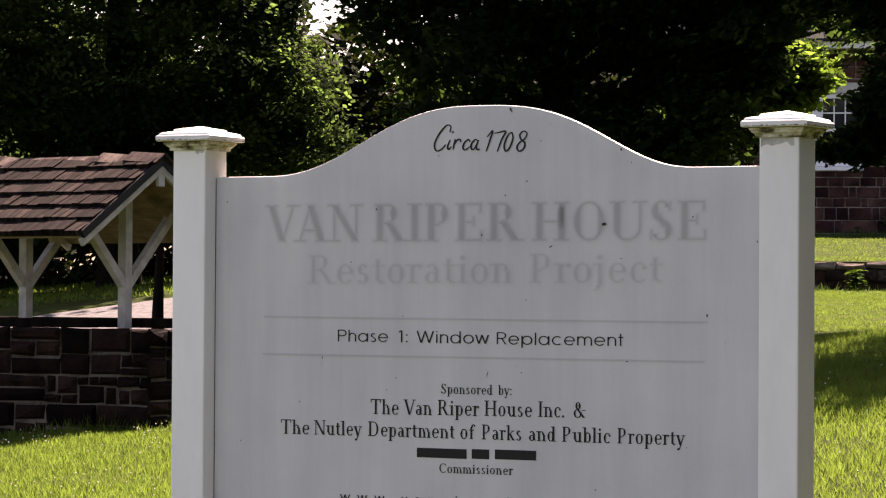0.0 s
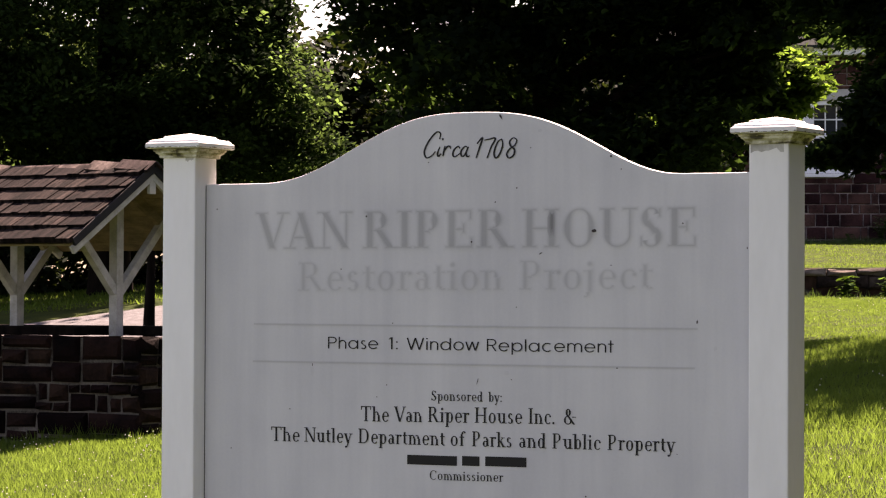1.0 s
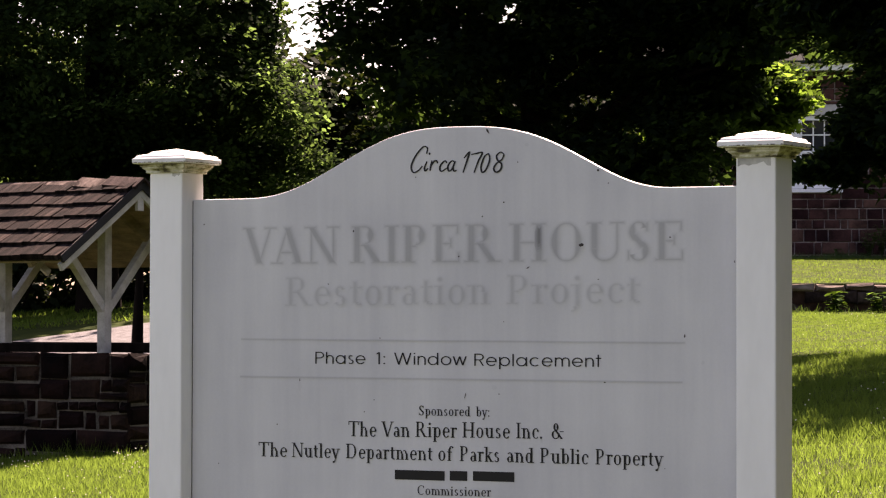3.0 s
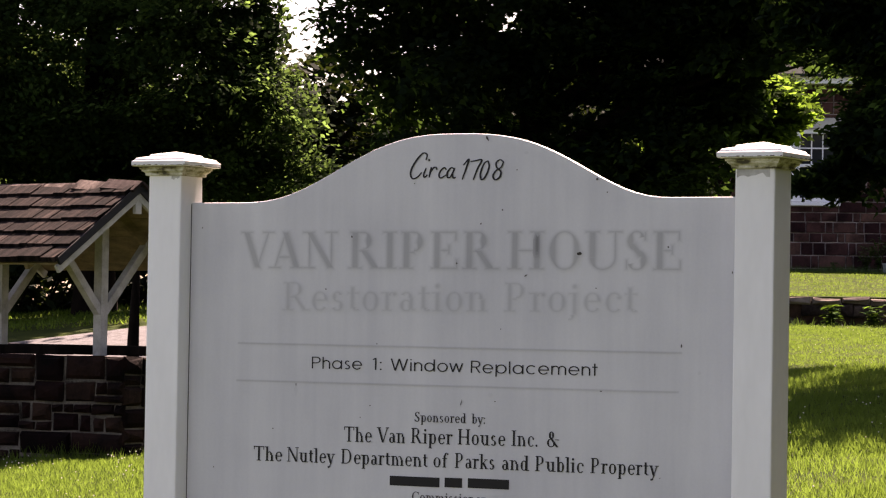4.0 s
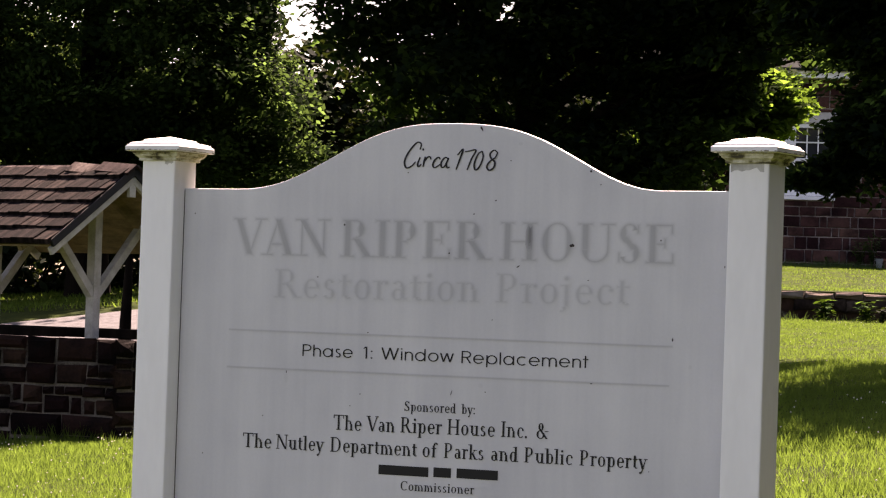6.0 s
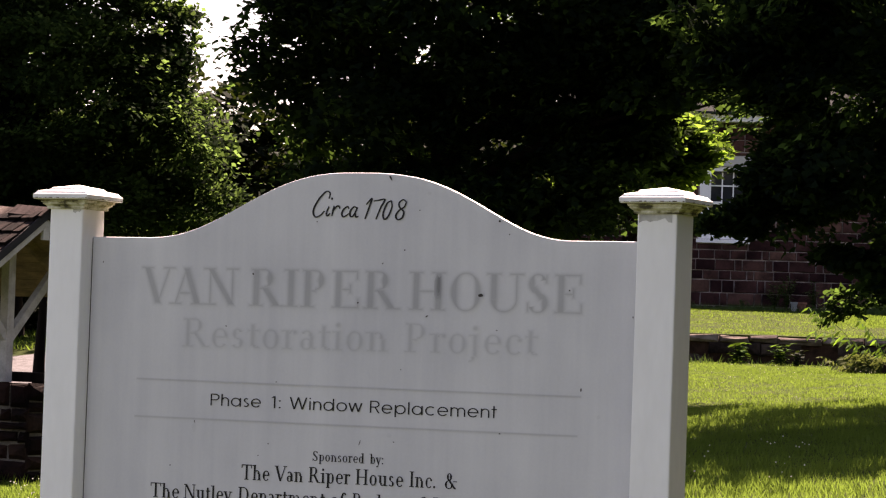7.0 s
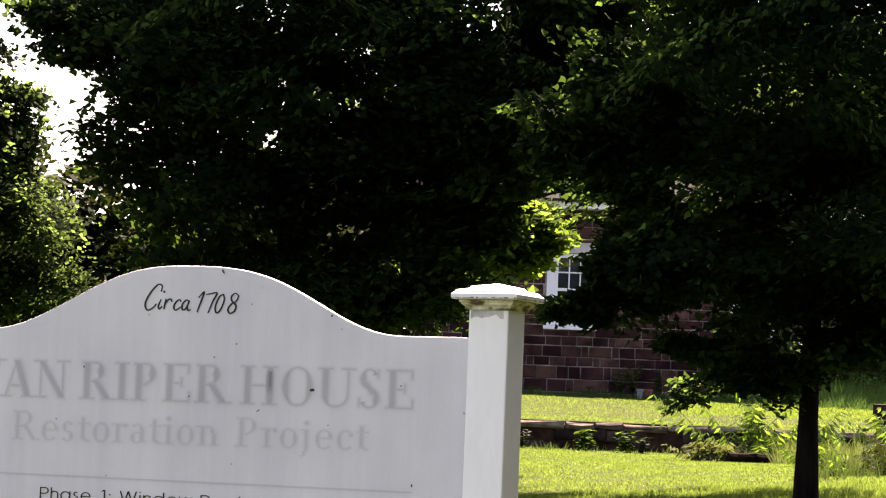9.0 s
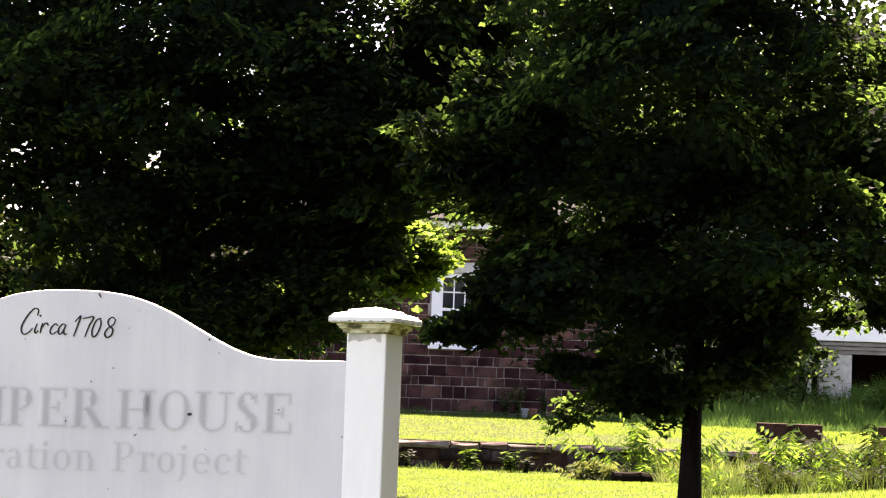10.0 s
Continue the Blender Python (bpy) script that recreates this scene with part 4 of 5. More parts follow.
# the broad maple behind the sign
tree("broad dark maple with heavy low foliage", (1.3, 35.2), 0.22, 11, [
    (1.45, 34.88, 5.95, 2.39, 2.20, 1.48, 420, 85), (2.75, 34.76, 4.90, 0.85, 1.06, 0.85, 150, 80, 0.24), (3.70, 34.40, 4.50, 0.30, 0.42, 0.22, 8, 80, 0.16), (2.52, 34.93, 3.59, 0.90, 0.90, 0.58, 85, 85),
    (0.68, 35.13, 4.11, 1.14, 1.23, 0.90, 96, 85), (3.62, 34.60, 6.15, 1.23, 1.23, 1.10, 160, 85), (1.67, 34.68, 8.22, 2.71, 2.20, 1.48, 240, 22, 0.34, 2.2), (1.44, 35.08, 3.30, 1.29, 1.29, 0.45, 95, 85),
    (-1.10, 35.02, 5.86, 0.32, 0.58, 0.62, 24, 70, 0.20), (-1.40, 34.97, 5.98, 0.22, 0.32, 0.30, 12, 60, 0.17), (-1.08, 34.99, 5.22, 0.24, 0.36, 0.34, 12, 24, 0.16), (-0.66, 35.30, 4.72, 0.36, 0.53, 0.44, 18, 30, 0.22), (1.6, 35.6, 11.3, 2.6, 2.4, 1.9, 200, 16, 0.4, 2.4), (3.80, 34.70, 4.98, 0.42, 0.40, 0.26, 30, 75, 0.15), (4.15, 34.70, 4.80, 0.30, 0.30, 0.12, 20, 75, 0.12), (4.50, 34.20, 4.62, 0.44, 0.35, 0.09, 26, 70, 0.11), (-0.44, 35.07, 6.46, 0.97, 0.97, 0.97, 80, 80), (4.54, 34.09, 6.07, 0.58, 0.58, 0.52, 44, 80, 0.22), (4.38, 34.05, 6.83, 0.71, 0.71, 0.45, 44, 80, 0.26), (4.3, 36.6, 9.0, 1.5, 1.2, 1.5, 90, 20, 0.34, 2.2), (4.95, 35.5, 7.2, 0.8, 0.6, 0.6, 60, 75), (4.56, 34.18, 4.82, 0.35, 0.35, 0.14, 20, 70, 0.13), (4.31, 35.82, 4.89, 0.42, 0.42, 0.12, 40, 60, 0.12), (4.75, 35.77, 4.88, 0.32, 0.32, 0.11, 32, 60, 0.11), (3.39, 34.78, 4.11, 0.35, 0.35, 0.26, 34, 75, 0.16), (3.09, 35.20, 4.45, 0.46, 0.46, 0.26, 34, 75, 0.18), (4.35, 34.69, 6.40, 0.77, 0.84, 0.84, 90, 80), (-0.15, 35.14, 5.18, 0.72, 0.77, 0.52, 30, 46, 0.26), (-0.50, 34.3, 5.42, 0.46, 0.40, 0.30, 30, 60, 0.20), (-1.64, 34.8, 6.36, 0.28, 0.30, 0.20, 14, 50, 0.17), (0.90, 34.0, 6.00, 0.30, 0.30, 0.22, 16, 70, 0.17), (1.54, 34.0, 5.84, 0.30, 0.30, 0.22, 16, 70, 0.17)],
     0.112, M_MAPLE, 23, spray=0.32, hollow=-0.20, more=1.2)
# the small tree beside the house
tree("small tree with bright yellow-green leaves in the sun", (3.62, 38.3), 0.06, 2.4, [
    (3.91, 37.2, 4.20, 0.30, 0.30, 0.30, 18, 50, 0.16), (4.16, 37.2, 4.45, 0.30, 0.30, 0.22, 26, 55, 0.16), (4.51, 37.2, 4.35, 0.20, 0.25, 0.13, 16, 50, 0.12), (4.16, 37.2, 4.08, 0.34, 0.30, 0.16, 20, 50, 0.14), (4.50, 38.53, 4.68, 0.27, 0.27, 0.16, 12, 40, 0.14), (4.33, 38.54, 4.31, 0.29, 0.29, 0.25, 12, 40, 0.14), (4.35, 38.27, 4.43, 0.36, 0.24, 0.31, 30, 50, 0.18), (3.99, 38.30, 4.56, 0.36, 0.25, 0.29, 24, 50, 0.20), (4.71, 38.23, 4.36, 0.16, 0.10, 0.16, 12, 40, 0.13), (3.66, 38.38, 3.98, 0.29, 0.20, 0.16, 14, 45, 0.15), (3.10, 38.46, 3.88, 0.43, 0.30, 0.13, 9, 40, 0.15), (4.21, 38.31, 4.08, 0.34, 0.20, 0.18, 20, 45, 0.18), (4.22, 37.0, 4.02, 0.26, 0.20, 0.12, 16, 45, 0.14), (3.98, 37.0, 3.86, 0.24, 0.20, 0.10, 12, 45, 0.13), (4.45, 37.0, 4.18, 0.16, 0.16, 0.12, 12, 45, 0.11)], 0.105, M_YOUNGLEAF, 29, spray=0.18, limbs=14, fork=1.2)
# the lighter tree behind the well
tree("leafy tree with lighter green sunlit edges behind the well", (-4.3, 40.5), 0.25, 11, [
    (-4.42, 39.94, 4.96, 2.37, 2.20, 1.56, 620, 94), (-2.43, 39.94, 5.36, 0.30, 0.44, 0.44, 35, 106, 0.20), (-2.25, 39.95, 4.77, 0.26, 0.33, 0.33, 21, 106, 0.16), (-2.34, 39.95, 4.31, 0.72, 0.89, 0.85, 100, 94), (-1.82, 39.96, 3.57, 0.50, 0.56, 0.38, 34, 94),
    (-5.81, 39.96, 3.77, 1.78, 1.78, 1.11, 280, 90), (-3.37, 39.97, 3.41, 1.41, 1.41, 0.56, 140, 94), (-4.2, 41.5, 9.6, 3.0, 2.0, 1.2, 300, 22, 0.34, 2.4), (-4.0, 39.8, 8.9, 2.4, 1.5, 0.8, 210, 22, 0.34, 2.4), (-4.87, 39.90, 7.25, 2.67, 2.20, 1.78, 330, 82),
    (-1.97, 39.95, 4.75, 0.37, 0.44, 0.44, 32, 94), (-2.47, 39.95, 5.75, 0.48, 0.55, 0.46, 42, 90, 0.20), (-3.10, 39.95, 6.15, 0.45, 0.60, 0.40, 40, 90, 0.22), (-2.10, 39.95, 5.80, 0.18, 0.30, 0.42, 15, 73, 0.14), (-2.00, 39.95, 5.20, 0.18, 0.30, 0.42, 15, 73, 0.14), (-2.80, 39.95, 6.62, 0.34, 0.40, 0.22, 30, 82, 0.18)],
     0.086, M_MAPLE2, 37, spray=0.31, hollow=-0.28, shape=RHOMB)


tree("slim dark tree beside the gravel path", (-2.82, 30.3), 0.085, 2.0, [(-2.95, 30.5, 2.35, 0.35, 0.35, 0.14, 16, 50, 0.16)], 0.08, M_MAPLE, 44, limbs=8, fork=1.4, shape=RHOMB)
# Unseen trees, added to cut the sky light on the posts' right faces.
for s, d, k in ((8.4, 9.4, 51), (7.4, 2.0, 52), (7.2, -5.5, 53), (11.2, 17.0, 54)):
    tree("unseen tree added to block sky light from the right", (s, d), 0.25, 9.0, [(s, d, 7.0, 4.1, 4.1, 3.4, 380, 30), (s, d, 3.0, 3.4, 3.4, 1.4, 200, 30)], 0.5, M_MAPLE, k, spray=0.4, shape=RHOMB, group="trees beside the lawn")


def far_trees():
    plan = [(-16, 62, 7.5, 4.5), (-10, 66, 7.0, 4.0), (-5.5, 78, 5.6, 3.0), (-1.2, 84, 5.2, 2.6), (3.5, 86, 7.5, 3.6), (9, 88, 9.5, 4.5), (17, 88, 12.0, 5.0), (25, 84, 12.5, 5.0), (33, 78, 12, 5.0), (-24, 60, 9, 5.0)]
    for k, (s, d, h, r) in enumerate(plan):
        z = height(s, d)
        lobes = [(s, d, z + h * 0.62, r, r, h * 0.36, int(26 * r * r * 0.75), 34), (s + r * 0.3, d - r * 0.4, z + h * 0.3, r * 0.9, r * 0.8, h * 0.28, int(16 * r * r * 0.75), 34)]
        tree("distant round-headed tree in soft green", (s, d), 0.25, h * 0.9, lobes, 0.26, M_FAR, 60 + k, spray=0.6, shape=RHOMB, limbs=10, fork=h * 0.3, group="distant trees")


far_trees()


def hedge(label, runs, seed, leaf=0.13, material=None, name="hedge", spray=0.3):
    rng = np.random.default_rng(seed)
    g = ground_at(runs[0][0], runs[0][1])
    ob = thing(name, g, label=label, category="hedge")
    pts, tips, tilts, sizes = crown_points(runs, rng, spray)
    pts = pts - np.array(g)
    verts, faces = [], []
    for k in range(0, len(tips), 3):
        t = Vector(tips[k]) - g
        tube(verts, faces, [(t.x * 0.9, t.y * 0.9, t.z - 1.2), (t.x, t.y, t.z)], [0.03, 0.008], 5)
    part("stem", mesh_from("stem", verts, faces, M_BARK), M_BARK, ob)
    part("foliage", cloud_mesh("foliage", leaves(pts, leaf, OVAL, rng), len(OVAL), material or M_HEDGE_WEEDSHADE), material or M_HEDGE_WEEDSHADE, ob)


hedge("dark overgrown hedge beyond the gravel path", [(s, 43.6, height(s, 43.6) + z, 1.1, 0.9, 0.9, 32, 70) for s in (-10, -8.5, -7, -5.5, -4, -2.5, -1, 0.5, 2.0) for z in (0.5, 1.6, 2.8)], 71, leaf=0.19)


# ---- the well ----
WELL_AT = spot(-2.465, 26.6)
WELL_TURN = math.pi - math.radians(35) + HEAD     # local +x runs along the ridge, away from the near gable


def build_well():
    base = thing("stone_well", (WELL_AT[0], WELL_AT[1], 0), WELL_TURN, label="low mortared fieldstone well base in shade", category="well")
    # local: x along the ridge, +y towards the near eave
    x0, x1, y0, y1, z0, z1 = -0.5, 2.45, -0.75, 0.72, 0.1, 1.25
    th = 0.32
    bm = bmesh.new()
    for b in ((x0 + 0.03, x1 - 0.03, y1 - th, y1 - 0.03), (x0 + 0.03, x1 - 0.03, y0 + 0.03, y0 + th), (x0 + 0.03, x0 + th, y0 + th, y1 - th), (x1 - th, x1 - 0.03, y0 + th, y1 - th)):
        box(bm, *b, z0, z1 - 0.03)
    part("mortar", bm, M_MORTAR, base, "pale mortar joints")
    rnd = random.Random(4)

    def ashlar(length, place, seed):
        """Random-sized stones: the face is split again and again until each piece is a stone."""
        todo, i = [(0.0, 0.12, length, z1)], 0
        while todo:
            a, c, b, d = todo.pop()
            w, h = b - a, d - c
            if h > 0.52 or (h > 0.24 and w < 0.7) or (h > 0.17 and w < 0.34 and rnd.random() < 0.35):
                k = c + h * rnd.uniform(0.34, 0.66)
                todo += [(a, c, b, k), (a, k, b, d)]
            elif w > 0.66 or (w > 2.1 * h and w > 0.3 and rnd.random() < 0.55):
                k = a + w * rnd.uniform(0.3, 0.7)
                todo += [(a, c, k, d), (k, c, b, d)]
            else:
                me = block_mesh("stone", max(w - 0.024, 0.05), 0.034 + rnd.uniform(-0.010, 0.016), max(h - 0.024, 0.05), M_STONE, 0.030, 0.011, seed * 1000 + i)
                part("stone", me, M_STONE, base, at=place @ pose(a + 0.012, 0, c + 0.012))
                i += 1
    # near face looks along +y, the gable face along -x
    ashlar(x1 - x0, pose(x1, y1 - 0.03, 0, 0, 0, 180), 1)
    ashlar(y1 - y0, pose(x0 + 0.03, y1, 0, 0, 0, -90), 2)
    bm = bmesh.new()
    box(bm, 0.62, x1 - 0.05, 0.08, 0.30, z1 - 0.01, z1 + 0.07, bevel=0.012)
    lid = thing("timber_curb", (WELL_AT[0], WELL_AT[1], 0), WELL_TURN, label="dark weathered timber laid along the well top", category="timber")
    part("timber", bm, M_BARK, lid)
    bm = bmesh.new()
    box(bm, x0 + 0.1, x1 - 0.1, -0.45, -0.12, z1 - 0.01, z1 + 0.075, bevel=0.012)
    part("timber", bm, M_BARK, lid)

    # the roof on its two posts
    roof = thing("well_roof", (WELL_AT[0], WELL_AT[1], 0), WELL_TURN, label="small gable roof of cedar shakes on white posts", category="roof")
    apex, eave, half, length = 2.71, 2.04, 1.03, 1.98
    slope = math.atan2(apex - eave, half)
    run = math.hypot(apex - eave, half)
    for px in (0.40, 1.575):
        bm = bmesh.new()
        box(bm, px - 0.045, px + 0.045, -0.045, 0.045, z1 - 0.02, apex - 0.1, bevel=0.004)
        part("post", bm, M_WOODWHITE, roof, "white square timber post")
        for s in (-1, 1):
            bm = bmesh.new()
            beam(bm, (px, s * 0.03, 1.62), (px, s * 0.62, 2.24), 0.07, 0.075)
            part("brace", bm, M_WOODWHITE, roof, "slanting white brace")
            bm = bmesh.new()
            beam(bm, (px, s * 0.02, apex - 0.10), (px, s * (half - 0.05), eave - 0.035), 0.045, 0.09)
            part("rafter", bm, M_UNDER, roof)
    bm = bmesh.new()
    beam(bm, (0.02, 0, apex - 0.10), (length, 0, apex - 0.10), 0.05, 0.14)
    part("ridge_beam", bm, M_UNDER, roof)
    for s in (-1, 1):
        for px in (0.0, length):
            bm = bmesh.new()
            beam(bm, (px, s * 0.0, apex - 0.075), (px, s * half, eave - 0.075), 0.035, 0.07)
            part("barge_board", bm, M_WOODWHITE, roof, "white board along the gable edge")
            bm = bmesh.new()
            beam(bm, (px - 0.02 * (1 if px == 0 else -1), 0, apex - 0.005), (px - 0.02 * (1 if px == 0 else -1), s * (half + 0.01), eave - 0.005), 0.03, 0.075)
            part("edge_strip", bm, M_FLASH, roof, "dark strip under the shakes")
        for k in range(9):                          # roof boards
            a, b = k / 9, (k + 1) / 9
            bm = bmesh.new()
            m = Matrix.Translation((0, 0, apex - 0.02)) @ Matrix.Rotation(-s * slope, 4, "X")
            box(bm, 0.0, length, min(s * a * run, s * b * run) + 0.003, max(s * a * run, s * b * run) - 0.003, -0.018, 0.0, m)
            part("roof_board", bm, M_UNDER, roof)
    part("king_block", box(bmesh.new(), -0.012, 0.02, -0.04, 0.04, apex - 0.235, apex - 0.10), M_WOODWHITE, roof, "small white block under the ridge")
    rnd = random.Random(9)
    for s in (1, -1):
        for c in range(6):
            y = run + 0.05 - c * (run / 5.7)
            x = -0.03
            while x < length - 0.06:
                w = rnd.choice((0.08, 0.1, 0.13, 0.16, 0.2, 0.26))
                bm = bmesh.new()
                up = 0.018
                l = min(0.30, y - 0.02)
                m = (Matrix.Translation((0, 0, apex)) @ Matrix.Rotation(-s * slope, 4, "X") @ Matrix.Translation((x, s * (y + rnd.uniform(-0.006, 0.006)), 0.012))
                     @ Matrix.Rotation(s * 0.12, 4, "X") @ Matrix.Rotation(rnd.uniform(-0.012, 0.012), 4, "Z"))
                t = rnd.uniform(0.042, 0.056)
                ys = (-l, 0) if s > 0 else (0, l)
                box(bm, 0.003, w - 0.003, ys[0], ys[1], up * 0.3, up * 0.3 + t, m)
                part("shake", bm, M_SHAKE, roof)
                x += w
    x = -0.06
    while x < length:
        w = rnd.uniform(0.26, 0.46)
        for s in (1, -1):
            bm = bmesh.new()
            m = Matrix.Translation((x, 0, apex + 0.03)) @ Matrix.Rotation(-s * slope, 4, "X") @ Matrix.Rotation(rnd.uniform(-0.12, 0.10), 4, "Y")
            box(bm, 0, w - 0.004, min(0, s * 0.15), max(0, s * 0.15), 0, rnd.uniform(0.016, 0.026), m)
            part("ridge_shake", bm, M_RIDGE, roof, "bleached shake along the ridge, paled further for sun")
        x += w


build_well()


# ---- the low wall, the terrace and what grows along it ----
def build_low_wall():
    p, q = ground_at(3.0, wall_line(3.0)), ground_at(17.0, wall_line(17.0))
    ang = math.atan2(q.y - p.y, q.x - p.x)
    length = (Vector((q.x, q.y)) - Vector((p.x, p.y))).length
    wall = thing("retaining_wall", (p.x, p.y, 0), ang, label="low dry-laid stone wall holding the upper lawn", category="wall")
    wall["kind"] = "structure"
    bm = bmesh.new()
    n = 28
    for i in range(n):
        a, b = length * i / n, length * (i + 1) / n
        s = 3.0 + 14.0 * (i + 0.5) / n
        z = height(s, wall_line(s) - 0.3)
        box(bm, a, b, 0.05, 0.33, z - 0.25, z + 0.40)
    part("core", bm, M_DARKWOOD, wall)
    rnd = random.Random(12)
    for c in range(3):
        x = rnd.uniform(0, 0.2)
        while x < length - 0.5:
            s = 3.0 + 14.0 * x / length
            z = height(s, wall_line(s) - 0.3) - 0.06
            w = rnd.uniform(0.25, 0.7)
            h = (0.20, 0.20, 0.10)[c]
            if c == 2:
                w *= 1.3
            zz = z + (0, 0.21, 0.42)[c] + rnd.uniform(-0.012, 0.012)
            # The top course takes the colour paled for sun.
            me = block_mesh("stone", w - 0.02, 0.30 + rnd.uniform(-0.05, 0.05) + (0.05 if c == 2 else 0), h, M_SUNLIT_CAPSTONE if c == 2 else M_BLUESTONE, 0.025, 0.02, 500 + int(x * 40) + c)
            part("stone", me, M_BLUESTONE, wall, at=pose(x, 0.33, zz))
            x += w


build_low_wall()


def build_house():
    at = spot(7.28, 65.7)
    turn = HEAD - math.radians(7.0)
    z0, z1 = 2.75, 6.95
    house = thing("stone_house", (at[0], at[1], 0), turn, label="old brownstone house with white sash windows", category="house")
    x0, x1, dp = -2.2, 8.6, 8.0
    wins = ((0.62, 1.68, 4.42, 5.98), (4.6, 5.66, 4.42, 5.98))
    bm = bmesh.new()
    edges = sorted({x0, x1, *[w[0] for w in wins], *[w[1] for w in wins]})
    for a, b in zip(edges, edges[1:]):
        hole = next((w for w in wins if w[0] <= a and b <= w[1]), None)
        for lo, hi in (((z0, hole[2]), (hole[3], z1)) if hole else ((z0, z1),)):
            box(bm, a, b, 0.04, 0.5, lo, hi)
    box(bm, x0, x0 + 0.5, 0.5, dp, z0, z1)
    box(bm, x1 - 0.5, x1, 0.5, dp, z0, z1)
    box(bm, x0 + 0.5, x1 - 0.5, dp - 0.5, dp, z0, z1)
    part("wall", bm, M_BROWNMORTAR, house, "brownstone wall with pale joints")
    rnd = random.Random(8)
    z, i = z0, 0
    cache = {}
    while z < z1 - 0.05:
        h = rnd.choice((0.20, 0.24, 0.26, 0.28))
        h = min(h, z1 - z)
        x = x0
        while x < x1 - 0.02:
            w = rnd.choice((0.16, 0.26, 0.34, 0.42, 0.50, 0.58))
            w = min(w, x1 - x)
            cut = next((q for q in wins if x < q[1] + 0.02 and x + w > q[0] - 0.02 and z < q[3] + 0.26 and z + h > q[2] - 0.1), None)
            step = w
            if cut:
                if x < cut[0] - 0.06:
                    w = cut[0] - 0.02 - x
                    step = w
                else:
                    for lo, hi in ((z, min(z + h, cut[2] - 0.1)), (max(z, cut[3] + 0.25), z + h)):
                        if hi - lo > 0.06:
                            for a, b in ((x, (x + cut[1]) / 2), ((x + cut[1]) / 2, cut[1] + 0.02)):
                                part("stone", block_mesh("stone", b - a - 0.026, 0.038, hi - lo - 0.026, M_BROWN, 0.012, 0.006, i), M_BROWN, house, at=pose(a + 0.01, 0.04, lo + 0.01))
                    x = cut[1] + 0.02
                    continue
            if w > 0.06 and h > 0.06:
                key = (round(w, 2), round(h, 2))
                if key not in cache:
                    cache[key] = block_mesh("stone", key[0] - 0.026, 0.038, key[1] - 0.026, M_BROWN, 0.012, 0.006, i)
                part("stone", cache[key], M_BROWN, house, at=pose(x + 0.01, 0.04, z + 0.01))
                i += 1
            x += step
        z += h
    for a, b, lo, hi in wins:
        win = part("window", box(bmesh.new(), a - 0.02, b + 0.02, 0.2, 0.24, lo - 0.02, hi + 0.02), M_GLASS, house, "white double-hung window")
        bm = bmesh.new()
        for q in ((a, a + 0.24, lo, hi), (b - 0.10, b, lo, hi), (a + 0.24, b - 0.1, hi - 0.09, hi), (a + 0.24, b - 0.1, lo, lo + 0.08), (a + 0.24, b - 0.1, (lo + hi) / 2 - 0.03, (lo + hi) / 2 + 0.03)):
            box(bm, q[0], q[1], 0.02, 0.2, q[2], q[3])
        part("frame", bm, M_TRIM, win, "white painted frame")
        bm = bmesh.new()
        for k in (1, 2):
            xx = a + 0.24 + (b - a - 0.34) * k / 3
            box(bm, xx - 0.014, xx + 0.014, 0.15, 0.2, lo + 0.08, hi - 0.09)
        for zz in (lo + 0.42, hi - 0.40):
            box(bm, a + 0.24, b - 0.1, 0.155, 0.2, zz - 0.014, zz + 0.014)
        part("muntin", bm, M_TRIM, win)
        part("lintel", box(bmesh.new(), a - 0.12, b + 0.12, -0.03, 0.2, hi + 0.01, hi + 0.24, bevel=0.01), M_LINTEL, house, "grey stone lintel")
        part("sill", box(bmesh.new(), a - 0.05, b + 0.05, -0.06, 0.2, lo - 0.09, lo - 0.01, bevel=0.01), M_TRIM, house, "white sill")
    part("cornice", box(bmesh.new(), x0 - 0.3, x1 + 0.3, -0.35, 0.4, z1 - 0.02, z1 + 0.14, bevel=0.02), M_TRIM, house, "white cornice")
    bm = bmesh.new()
    for s in (0, 1):
        y = -0.45 if s == 0 else dp + 0.45
        vs = [(x0 - 0.3, y, z1 + 0.14), (x1 + 0.3, y, z1 + 0.14), (x1 + 0.3, dp / 2, z1 + 3.6), (x0 - 0.3, dp / 2, z1 + 3.6)]
        top = [bm.verts.new(v) for v in vs]
        low = [bm.verts.new((v[0], v[1], v[2] + 0.05)) for v in vs]
        bm.faces.new(top), bm.faces.new(low)
        for k in range(4):
            bm.faces.new((top[k], top[(k + 1) % 4], low[(k + 1) % 4], low[k]))
    part("roof", bm, M_ROOF, house, "grey shingled roof")
    for gx in (x0 + 0.2, x1 - 0.2):
        bm = bmesh.new()
        tri = [[bm.verts.new((gx + o, y, z)) for y, z in ((0, z1), (dp, z1), (dp / 2, z1 + 3.4))] for o in (-0.1, 0.1)]
        bm.faces.new(tri[0]), bm.faces.new(tri[1])
        for k in range(3):
            bm.faces.new((tri[0][k], tri[0][(k + 1) % 3], tri[1][(k + 1) % 3], tri[1][k]))
        part("gable", bm, M_TRIM, house)

    # the wooden wing with its porch
    wing = thing("house_wing", (at[0], at[1], 0), turn, label="white wooden wing with a weathered porch", category="house")
    bx, zf = 8.72, 4.74
    part("deck", box(bmesh.new(), bx - 0.1, bx + 6.0, -1.35, 1.2, zf, zf + 0.30, bevel=0.01), M_TRIM, wing, "white porch floor edge")
    for k in range(24):
        a = bx - 0.1 + k * 0.25
